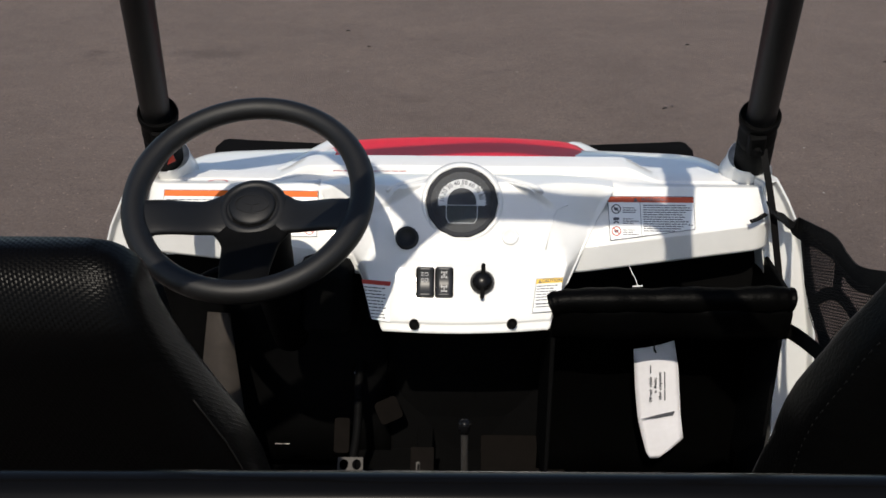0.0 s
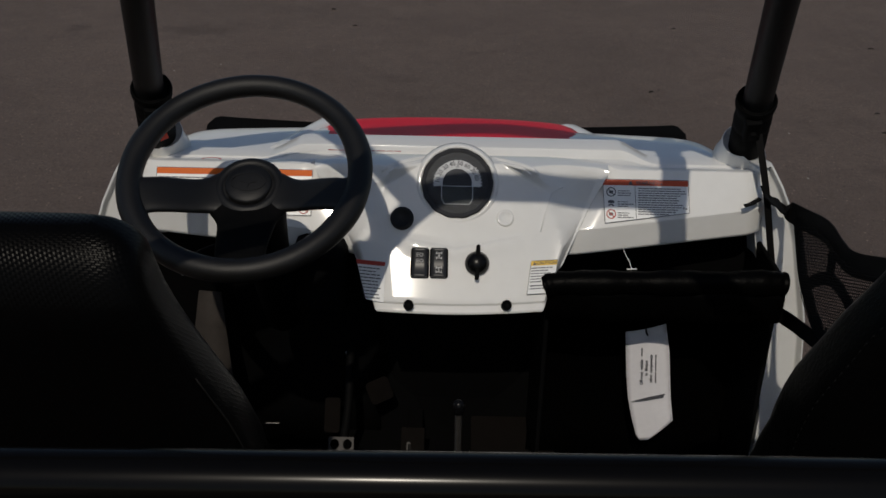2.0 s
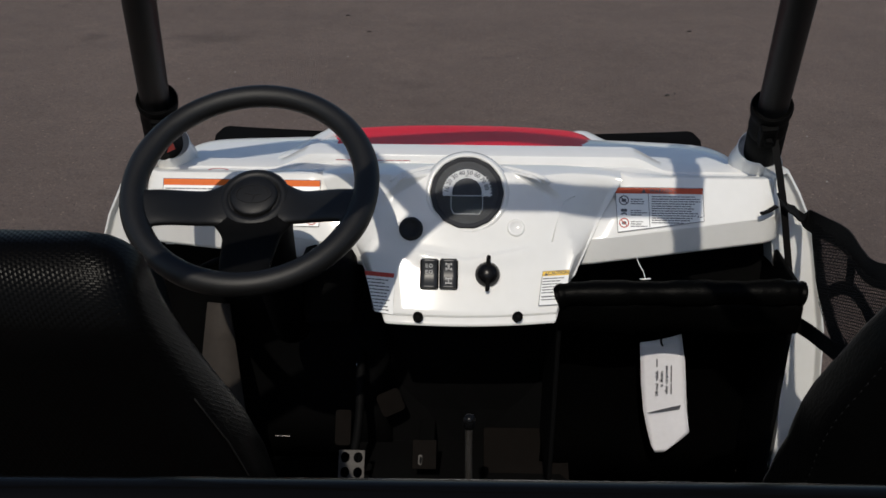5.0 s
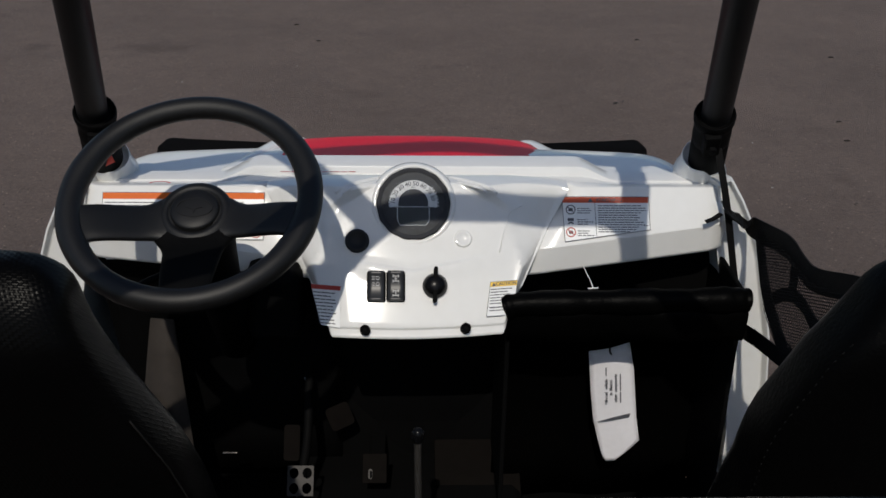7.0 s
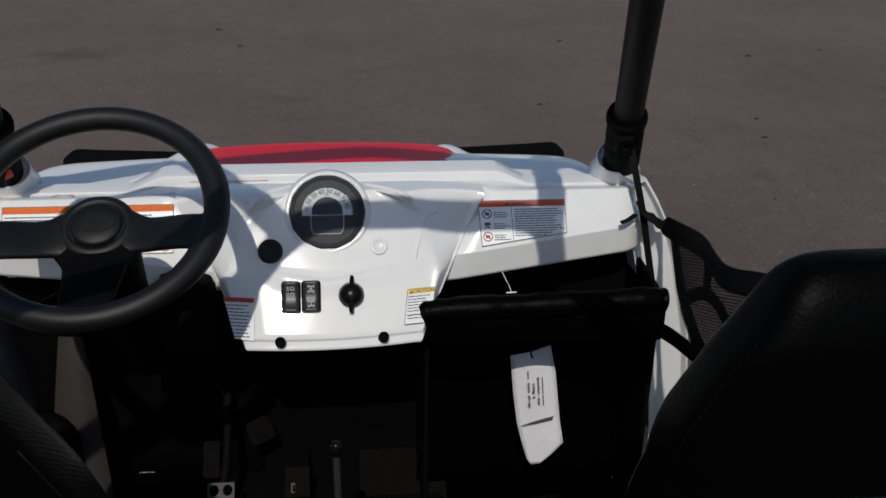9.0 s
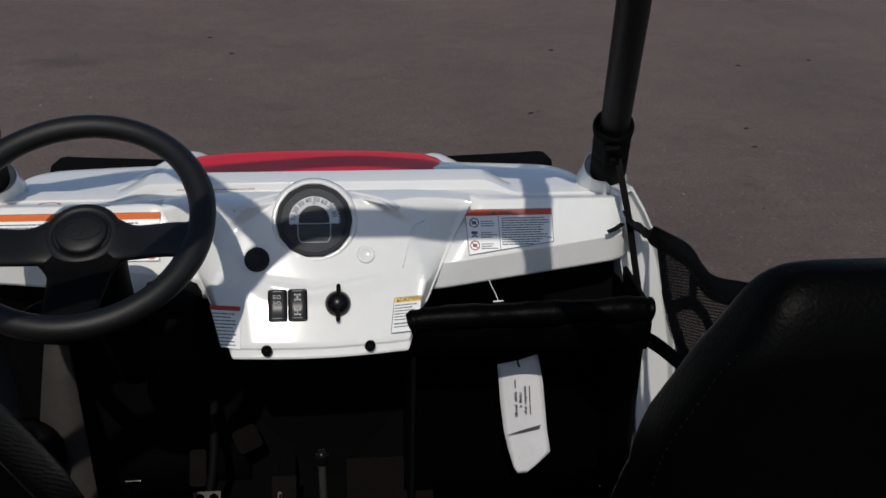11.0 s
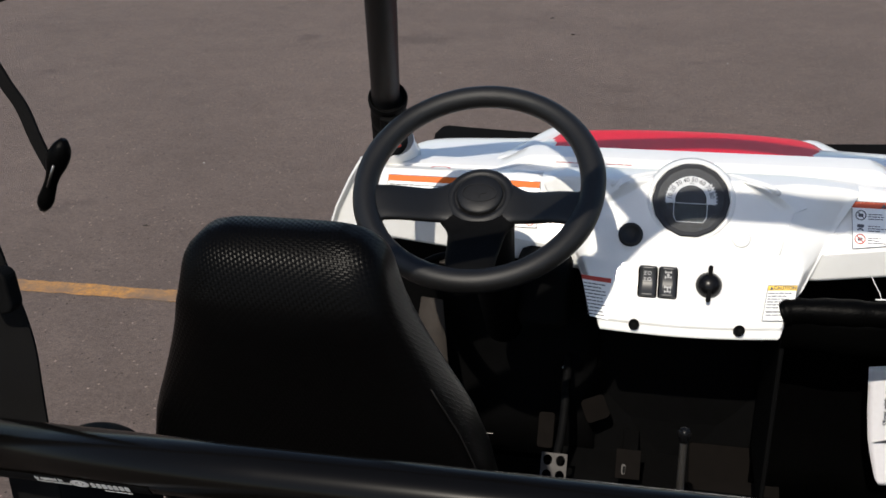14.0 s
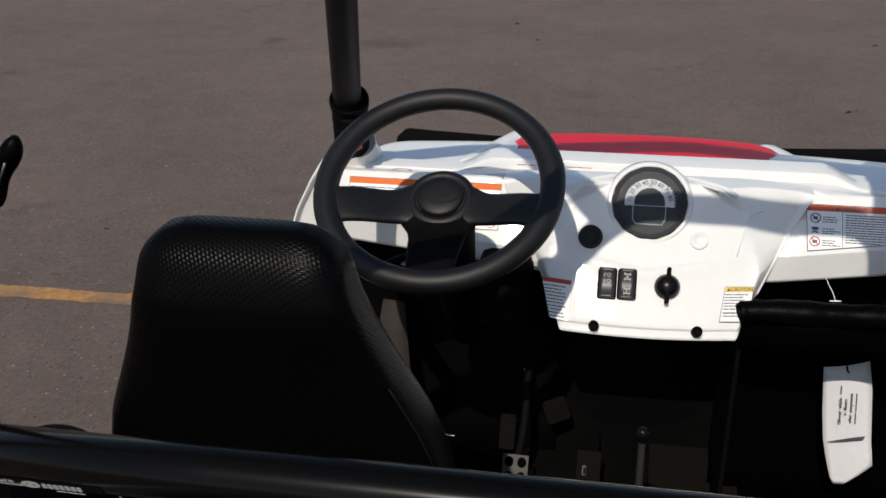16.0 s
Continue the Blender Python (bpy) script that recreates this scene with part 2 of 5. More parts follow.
def tube(points, radius, sides=16, bm=None, flat=None, up=None):
    """A round tube along the points, or with flat=(half width, half thickness) a strap."""
    bm = bm or bmesh.new()
    pts = [Vector(p) for p in points]
    rings = []
    ref = Vector(up) if up else Vector((0.13, 0.21, 1))
    for i, p in enumerate(pts):
        d = (pts[min(i + 1, len(pts) - 1)] - pts[max(i - 1, 0)]).normalized()
        a = d.cross(ref).normalized()
        b = a.cross(d).normalized()
        r = radius[i] if isinstance(radius, (list, tuple)) else radius
        if flat:
            ring = [bm.verts.new(p + a * flat[0] * s + b * flat[1] * q) for s, q in ((-1, -1), (1, -1), (1, 1), (-1, 1))]
        else:
            ring = [bm.verts.new(p + (a * math.cos(k) + b * math.sin(k)) * r) for k in np.arange(sides) * 2 * math.pi / sides]
        rings.append(ring)
    n = len(rings[0])
    for p, q in zip(rings, rings[1:]):
        for k in range(n):
            bm.faces.new((p[k], p[(k + 1) % n], q[(k + 1) % n], q[k]))
    bm.faces.new(rings[0][::-1])
    bm.faces.new(rings[-1])
    return bm


def lathe(profile, sides=48, bm=None, m=None, wobble=None):
    """Turns a profile of (radius, height) about z, then moves it by m."""
    bm = bm or bmesh.new()
    m = m or Matrix()
    rings = []
    for r, h in profile:
        ring = []
        for k in range(sides):
            a = 2 * math.pi * k / sides
            rr = r * (wobble(a) if wobble else 1)
            ring.append(bm.verts.new(m @ Vector((rr * math.cos(a), rr * math.sin(a), h))))
        rings.append(ring)
    for p, q in zip(rings, rings[1:]):
        for k in range(sides):
            bm.faces.new((p[k], p[(k + 1) % sides], q[(k + 1) % sides], q[k]))
    bm.faces.new(rings[0][::-1])
    bm.faces.new(rings[-1])
    return bm


def sheet(rows, bm=None, close=False):
    """A grid of faces over rows of points."""
    bm = bm or bmesh.new()
    v = [[bm.verts.new(p) for p in row] for row in rows]
    for a, b in zip(v, v[1:]):
        n = len(a)
        for k in range(n if close else n - 1):
            bm.faces.new((a[k], a[(k + 1) % n], b[(k + 1) % n], b[k]))
    return bm


def prism(outline, depth, m=None, bm=None):
    """An outline of (x, y) points, thick along z by depth, moved by m."""
    bm = bm or bmesh.new()
    m = m or Matrix()
    lo = [bm.verts.new(m @ Vector((x, y, 0))) for x, y in outline]
    hi = [bm.verts.new(m @ Vector((x, y, depth))) for x, y in outline]
    n = len(lo)
    bm.faces.new(lo[::-1])
    bm.faces.new(hi)
    for k in range(n):
        bm.faces.new((lo[k], lo[(k + 1) % n], hi[(k + 1) % n], hi[k]))
    return bm


def rounded(w, h, r, n=5, cx=0.0, cy=0.0):
    """The outline of a rounded rectangle."""
    out = []
    for sx, sy, a0 in ((1, 1, 0), (-1, 1, 90), (-1, -1, 180), (1, -1, 270)):
        for k in range(n + 1):
            a = radians(a0 + 90 * k / n)
            out.append((cx + sx * (w / 2 - r) + r * math.cos(a), cy + sy * (h / 2 - r) + r * math.sin(a)))
    return out


def ring_prism(r0, r1, depth, m, sides=40, bm=None, a0=0.0, a1=360.0):
    """A flat ring, or a sector of one, thick along z."""
    bm = bm or bmesh.new()
    full = abs(a1 - a0) >= 359.9
    k = sides if full else sides + 1
    rows = []
    for i in range(k):
        a = radians(a0 + (a1 - a0) * i / sides)
        c, s = math.cos(a), math.sin(a)
        rows.append([bm.verts.new(m @ Vector((r * c, r * s, h))) for r, h in ((r0, 0), (r1, 0), (r1, depth), (r0, depth))])
    for i in range(sides):
        a, b = rows[i], rows[(i + 1) % k]
        for j in range(4):
            bm.faces.new((a[j], a[(j + 1) % 4], b[(j + 1) % 4], b[j]))
    if not full:
        bm.faces.new(rows[0])
        bm.faces.new(rows[-1][::-1])
    return bm


def lettering(text, size, m, bm=None, align="CENTER"):
    """Raised letters of the built-in font as mesh, in the plane of m."""
    cu = bpy.data.curves.new("letters", "FONT")
    cu.body, cu.size, cu.align_x, cu.align_y, cu.extrude, cu.resolution_u = text, size, align, "CENTER", 0.0002, 2
    cu.offset = size * 0.022
    ob = bpy.data.objects.new("letters", cu)
    scene.collection.objects.link(ob)
    me = bpy.data.meshes.new_from_object(ob.evaluated_get(bpy.context.evaluated_depsgraph_get()))
    bpy.data.objects.remove(ob)
    me.transform(m)
    bm = bm or bmesh.new()
    bm.from_mesh(me)
    bpy.data.meshes.remove(me)
    return bm


def frame_at(origin, u, n):
    """A pose with x along u and z along the normal n."""
    x, z = Vector(u).normalized(), Vector(n).normalized()
    y = z.cross(x).normalized()
    x = y.cross(z)
    m = Matrix((x, y, z)).transposed().to_4x4()
    m.translation = origin
    return m

# ---- ground ----
def ground_sheet():
    near = [-60, -20, -8, -4, 0, 4, 8, 20, 60]
    rows = [[(x * 10, y * 10, 0) for x in near] for y in near]
    return sheet(rows)


ground = tagged(part("ground", ground_sheet(), M_ASPHALT, smooth=False), "old grey asphalt lot with pale grit and faint stains", "ground", kind="structure")


def painted_line():
    """A hand-rolled parking stripe with ragged edges."""
    rng = random.Random(4)
    rows = []
    for i in range(180):
        x = -5.6 + i * 0.028
        y = 1.27 + 0.02 * (x + 2) / 0.6 * 0.5
        rows.append([(x, y - 0.037 + rng.uniform(-0.005, 0.005), 0.004), (x, y + 0.037 + rng.uniform(-0.005, 0.005), 0.004)])
    return sheet(rows)


tagged(part("painted_line", painted_line(), M_LINE, smooth=False, solid=0.003), "worn yellow parking stripe painted on the asphalt", "road marking", kind="structure")

M_LEAF = mat("dry_leaf", (0.034, 0.027, 0.022), 0.9, vary=0.4, scale=60)
M_STONE = mat("pale_stone", (0.30, 0.28, 0.26), 0.9, vary=0.2, scale=80, bump=0.4, bump_scale=300)


def leaf_bit(seed):
    """A curled scrap of dry leaf with a stalk, lying on the ground."""
    rng = random.Random(seed)
    rows = []
    for i in range(7):
        s = i / 6
        w = 0.011 * math.sin(math.pi * (0.08 + 0.84 * s)) + 0.001
        rows.append([(-0.028 + 0.056 * s + rng.uniform(-0.002, 0.002), w * q + rng.uniform(-0.001, 0.001), 0.003 + 0.010 * q * q + 0.004 * math.sin(3 * s)) for q in (-1, -0.5, 0, 0.5, 1)])
    leaf = tagged(part("dry_leaf", sheet(rows), M_LEAF, solid=0.0008, smooth=False), "small curled dark dry leaf scrap on the asphalt", "leaf", group="leaf scraps on the lot")
    part("stalk", tube([(0.028, 0, 0.005), (0.040, 0.004, 0.004), (0.050, 0.010, 0.003)], 0.0012, 6), M_LEAF, leaf)
    return leaf


def pebble():
    bm = bmesh.new()
    bmesh.ops.create_icosphere(bm, subdivisions=2, radius=0.005)
    rng = random.Random(12)
    for v in bm.verts:
        v.co *= rng.uniform(0.82, 1.15)
        v.co.z = v.co.z * 0.6 + 0.0028
    return tagged(part("pebble", bm, M_STONE, smooth=False), "small pale stone lying on the asphalt", "stone", group="stones on the lot")


scrap, stone = leaf_bit(1), pebble()
for x, y, turn, size in ((-0.88, 5.73, 20, 0.9), (-0.68, 5.24, 5, 0.8), (1.54, 5.33, 0, 0.9), (-2.08, 1.82, 12, 0.6), (2.74, 4.87, -8, 1.0), (3.31, 5.02, 15, 0.9), (2.25, 3.50, 10, 0.8), (2.17, 3.19, 0, 0.9), (1.88, 2.37, 25, 0.6), (1.16, 3.85, 80, 0.8)):
    copy_thing(scrap, pose(x, y, 0, 0, 0, turn) @ Matrix.Scale(0.62 * size, 4))
scrap.matrix_basis = pose(1.11, 3.81, 0, 0, 0, 35) @ Matrix.Scale(0.6, 4)
for k, (x, y) in enumerate(((0.08, 6.85), (-2.16, 2.54), (0.32, 4.58), (-0.75, 4.58), (1.68, 3.16), (1.58, 2.56), (-1.62, 4.05))):
    copy_thing(stone, pose(x, y, 0, 0, 0, 70 * k))
stone.matrix_basis = pose(-1.38, 4.20, 0)

# ---- the vehicle ----
utv = tagged(new("utility_vehicle"), "white and red open side-by-side off-road vehicle with black roll cage", "off-road vehicle")
utv.empty_display_size = 0.3

# Planes of the dashboard: the centre stack and the side panels behind it.
SLOPE = 0.68
N_DASH = Vector((0, -1, SLOPE)).normalized()


def stack_y(z):
    return -0.147 + SLOPE * (z - 0.852)


def side_y(z):
    return 0.005 + SLOPE * (z - 1.008)


N_STACK = Vector((0.07, -1, 0.772)).normalized()


def lean(x, y, z, weight=1.0):
    """Leans the centre stack further back about its middle."""
    d = 0.066 * (z - 0.909) * weight
    return Vector((x * (1 + d / 1.4), y + d + (0.006 * x + 0.20 * min(0.22, max(0, x + 0.070)) ** 2) * weight, z - 0.47 * d))


def on_stack(x, z, lift=0.0):
    n = Vector((0.006 + 0.4 * min(0.22, max(0, x + 0.070)), -1, 0.772)).normalized()
    return frame_at(lean(x, stack_y(z), z) + n * lift, (1, 0, 0), n)


def on_side(x, z, lift=0.0, tilt=0.0):
    return frame_at(Vector((x, side_y(z), z)) + N_DASH * lift, (1, 0, 0), N_DASH) @ pose(0, 0, 0, 0, 0, tilt)


def ease(a, b, x):
    t = min(1, max(0, (x - a) / (b - a)))
    return t * t * (3 - 2 * t)


def ridge_x(z):
    """Half width of the flat middle of the stack."""
    return float(np.interp(z, (0.84, 0.869, 0.919, 0.995, 1.006, 1.040), (0.103, 0.105, 0.110, 0.121, 0.118, 0.052)))


def seam_x(z):
    """Where the wing of the stack meets the side panel."""
    return max(0.150 + 0.2 * (z - 0.87), 0.187 + 0.55 * (z - 0.936))


def column_x(u, z):
    """u runs 0..1 over the flat, 1..2 over the wing, 2..3 over the side panel; negative to the driver's side."""
    a, s = abs(u), (1 if u >= 0 else -1)
    xa, xb = ridge_x(z), seam_x(z)
    end = 0.492 if s > 0 else 0.525
    if a <= 1:
        ax = xa * a
    elif a <= 2:
        ax = xa + (xb - xa) * (a - 1)
    else:
        q = (a - 2) / 1.0
        ax = xb + 0.0022 * min(1, q / 0.02) + (end - xb - 0.0022) * max(0, (q - 0.02) / 0.98)
    return 0.005 + s * ax


def crease_z(x):
    return 0.937 + 0.118 * (abs(x - 0.005) - 0.184) - (0.012 if x < 0 else 0.0)


def vee_z(x):
    return 0.928 + 0.15 * abs(x + 0.003)


def dash_face(x, z, u=None, zb=0.0):
    """How far forward the white face lies at x and height z."""
    ax = abs(x - 0.005)
    xa, xb = ridge_x(z), seam_x(z)
    s = max(0, min(1, (ax - xa) / (xb - xa)))
    knee = float(np.interp(z, (0.93, 1.0), (0.68, 0.0)))
    t = 1 - 0.10 * s - 0.90 * max(0, (s - knee) / (1 - knee))
    beyond = ax > xb + 0.001 if u is None else abs(u) > 2.005
    y = side_y(z) - 0.046 * max(0 if beyond else 0.10, t)
    if beyond:
        y += 0.75 * max(0, crease_z(x) - z)
    if not beyond:
        y -= 0.45 * max(0, z - 0.975) * ease(0.0, 0.28, s)
    v = vee_z(x)
    y -= 0.0032 * ease(v + 0.0022, v - 0.0022, z) * ease(v - 0.024, v - 0.003, z) * t * ease(0.105, 0.07, ax)
    if zb and not beyond:
        y += 0.005 * ease(zb + 0.017, zb + 0.009, z) * t
    return y


def dash_bottom(x):
    ax = abs(x - 0.005)
    if ax < 0.106:
        return 0.8435 - 0.003 * math.cos(ax * 12)
    if ax < 0.129:
        return 0.8425
    if ax < 0.160:
        return 0.8425 + (ax - 0.129) / 0.031 * 0.0485
    if ax < 0.193:
        return 0.891 + (ax - 0.160) / 0.033 * 0.003
    return 0.894 + (0.11 if x > 0 else 0.065) * (ax - 0.193)


def dash_panel():
    rows = []
    right = list(np.linspace(0, 1, 15)) + [1.025, 1.05] + list(np.linspace(1.1, 2, 19)) + [2.02] + list(np.linspace(2.02, 3, 34))[1:]
    for u in [-q for q in right[:0:-1]] + right:
        zb = 0.86
        for _ in range(40):
            zb = 0.5 * zb + 0.5 * dash_bottom(column_x(u, zb))
        stack = ease(0.24, 0.15, abs(column_x(u, 0.97) - 0.005))
        mid = ease(0.33, 0.26, abs(column_x(u, 1.02) - 0.005))
        zt = 1.018 + 0.018 * stack
        xm = column_x(u, 0.935)
        if abs(u) > 2.005:
            zc = crease_z(xm)
            marks = [zb, zb + (zc - zb) * 0.3, zb + (zc - zb) * 0.6, zc - 0.003, zc, zc + 0.003, zt]
        else:
            v = vee_z(xm)
            marks = [zb, zb + 0.011, zb + 0.017, v - 0.0022, v, v + 0.0022, zt]
        zs = []
        for a, b, n in zip(marks, marks[1:], (3, 3, 14, 2, 2, 12)):
            zs += [a + (b - a) * k / n for k in range(n)]
        zs.append(zt)
        row = []
        for z in zs:
            x = column_x(u, z)
            p = lean(x, dash_face(x, z, u, zb), z, stack)
            row.append((x, p.y, p.z))
        xt, yt, zt = row[-1]
        d = 0.024 * (1 - mid)
        sh = 1.015 + 0.012 * stack + 0.004 * mid
        ys = max(yt + 0.010, 0.030)
        top = [(yt + 0.002, zt + 0.0025), (yt + 0.004, zt + 0.0035), (ys, sh + 0.004), (ys + 0.003, sh + 0.003), (ys + 0.006, sh), (0.062, 1.020 - d * 0.5), (0.0645, 1.0205 - d * 0.5),
               (0.067, 1.0325 - d), (0.0685, 1.0348 - d), (0.072, 1.0358 - d), (0.107 + 0.012 * mid, 1.0350 - d), (0.110 + 0.012 * mid, 1.0335 - d), (0.112 + 0.012 * mid, 1.030 - d), (0.122 + 0.008 * mid, 0.99 - d), (0.131, 0.95)]
        row += [(xt, y, z) for y, z in top]
        rows.append([(x, y + 18 * max(0, x - 0.468, -0.49 - x) ** 2, z) for x, y, z in row])
    return sheet(rows)


dash = part("dashboard_panel", dash_panel(), M_WHITE, utv, "glossy white moulded plastic dashboard in sunlight", solid=0.004, crisp=24)


def jamb(side):
    """The white rear edge and outer wall of a front fender."""
    inner = [(0.480, 1.03), (0.488, 0.935), (0.506, 0.85), (0.533, 0.75), (0.548, 0.65), (0.557, 0.56), (0.560, 0.45)]
    outer = [(0.620, 0.455), (0.617, 0.566), (0.612, 0.66), (0.602, 0.75), (0.566, 0.90), (0.548, 0.95), (0.522, 1.0), (0.498, 1.038)]
    off = 0.0 if side > 0 else -0.033
    rows = []
    for y, grow in ((0.012, -0.006), (0.0, 0.0), (0.004, 0.004), (0.02, 0.006), (0.15, 0.004), (0.30, 0.0), (0.45, -0.03)):
        drop = 0.0 if y < 0.1 else (y - 0.1) * 0.48
        rows.append([(side * (x + (grow if i >= 7 else 0)) + off, y, z - drop * (z > 0.8)) for i, (x, z) in enumerate(inner + outer)])
    bm = sheet(rows, close=True)
    bm.verts.ensure_lookup_table()
    n = len(inner + outer)
    bm.faces.new(bm.verts[:n])
    bm.faces.new(bm.verts[-n:])
    return part("fender_side", bm, M_WHITE, utv, "glossy white plastic body side", smooth=False, bevel=0.004)


jamb(1), jamb(-1)


def fender(side):
    """A level fender top with a rounded far corner that rolls down to the wheel arch."""
    edge = smooth_line([(0.215, 0.277, 0), (0.27, 0.274, 0), (0.34, 0.266, 0), (0.40, 0.258, 0), (0.433, 0.249, 0), (0.455, 0.234, 0), (0.470, 0.208, 0), (0.479, 0.170, 0), (0.484, 0.095, 0)])
    rows = []
    for k, p in enumerate(edge):
        q = k / (len(edge) - 1)
        base, rim = Vector((0.215 + 0.262 * q, 0.095, 0)), Vector(p)
        out = Vector((0.25 + 0.75 * q, 1 - 0.8 * q, 0)).normalized()
        row = []
        for v in np.linspace(0, 1, 14):
            c = base.lerp(rim, v)
            row.append((c.x, c.y, 1.000 - 0.030 * (c.y - 0.12) - 0.004 * ease(0.75, 1, v)))
        low = row[-1][2]
        for a, b in ((0.003, 0.0015), (0.006, 0.005), (0.008, 0.012), (0.010, 0.040), (0.012, 0.075)):
            row.append((rim.x + out.x * a, rim.y + out.y * a, low - b))
        rows.append([(side * x - 0.022, y, z) for x, y, z in row])
    return part("front_fender", sheet(rows), M_WHITE, utv, "glossy white plastic front fender", solid=0.004, crisp=24)


fender(1), fender(-1)


def flare(side):
    """The black wheel arch extension: a wedge that narrows towards the hood."""
    top = [(0.255, 0.371), (0.30, 0.377), (0.36, 0.384), (0.41, 0.390), (0.450, 0.396), (0.460, 0.388), (0.466, 0.345), (0.468, 0.285), (0.26, 0.285)]
    bm = bmesh.new()
    low, high = [[bm.verts.new((side * x - 0.022, y, z - 0.05 * (y < 0.3))) for x, y in top] for z in (0.945, 0.970)]
    n = len(top)
    for k in range(n):
        bm.faces.new((low[k], low[(k + 1) % n], high[(k + 1) % n], high[k]))
    bm.faces.new(low)
    bm.faces.new(high)
    bmesh.ops.recalc_face_normals(bm, faces=bm.faces)
    return part("wheel_arch_flare", bm, M_BLACK, utv, "matt black plastic wheel arch extension", smooth=False, bevel=0.002)


flare(1), flare(-1)


def hood():
    rows = []
    for i in range(24):
        y = 0.13 + 0.33 * i / 23
        w = 0.285 - 0.36 * max(0, y - 0.16) - (0.9 * max(0, y - 0.36))
        rows.append([(-0.012 + w * s, y, 0.996 - 0.03 * (y - 0.13) + 0.010 * (1 - abs(s) ** 2.5) - 0.6 * max(0, y - 0.32) ** 1.2 - 0.004 * ease(0.9, 1, abs(s)))
                     for s in np.linspace(-1, 1, 31)])
    return sheet(rows)


part("hood", hood(), M_RED, utv, "glossy red plastic hood panel", solid=0.004)


def shoulder(side):
    """The white raised shoulder between the hood and a fender."""
    rows = []
    for i in range(14):
        y = 0.13 + 0.32 * i / 13
        w = 0.285 - 0.36 * max(0, y - 0.16)
        z = 1.004 - (0.10 if side > 0 else 0.06) * (y - 0.13) - 0.5 * max(0, y - 0.36)
        lip = [(-0.012, -0.03), (0.0, -0.002), (0.008, 0.001), (0.022, 0.000), (0.034, -0.005), (0.048, -0.018), (0.060, -0.045)]
        rows.append([(side * (w + a) - 0.012, y, z + b) for a, b in lip])
    return part("hood_shoulder", sheet(rows), M_WHITE, utv, "white plastic strip beside the hood", solid=0.003)


shoulder(1), shoulder(-1)

# dark body under the panels
part("front_underbody", a_box(-0.50, 0.46, 0.16, 0.46, 0.42, 0.90), M_BLACK, utv, bevel=0.02)
part("firewall", a_box(-0.54, 0.545, 0.12, 0.15, 0.36, 0.95), M_BLACK, utv, "black plastic firewall of the footwell", bevel=0.004)
part("floor_pan", a_box(-0.56, 0.54, -0.95, 0.15, 0.33, 0.36), M_BLACK, utv, "black plastic floor", bevel=0.004)
for s, o in ((1, 0.0), (-1, -0.045)):
    part("rocker", a_box(*sorted((s * 0.535 + o, s * 0.575 + o)), -0.95, 0.12, 0.34, 0.44), M_BLACK, utv, bevel=0.012)


def under_stack():
    """The black lower cover, set far back under the overhang of the centre stack."""
    rows = []
    for z, y, w in ((0.90, -0.06, 0.12), (0.84, -0.02, 0.13), (0.78, 0.04, 0.14), (0.70, 0.075, 0.15), (0.60, 0.10, 0.155), (0.50, 0.115, 0.16), (0.42, 0.12, 0.16)):
        rows.append([(0.005 + w * s, y + 0.02 * s * s, z) for s in np.linspace(-1, 1, 15)] + [(0.005 + w, 0.16, z), (0.005 - w, 0.16, z)])
    bm = sheet(rows, close=True)
    return part("lower_console", bm, M_BLACK, utv, "black plastic lower console cover", smooth=False, bevel=0.006)


under_stack()


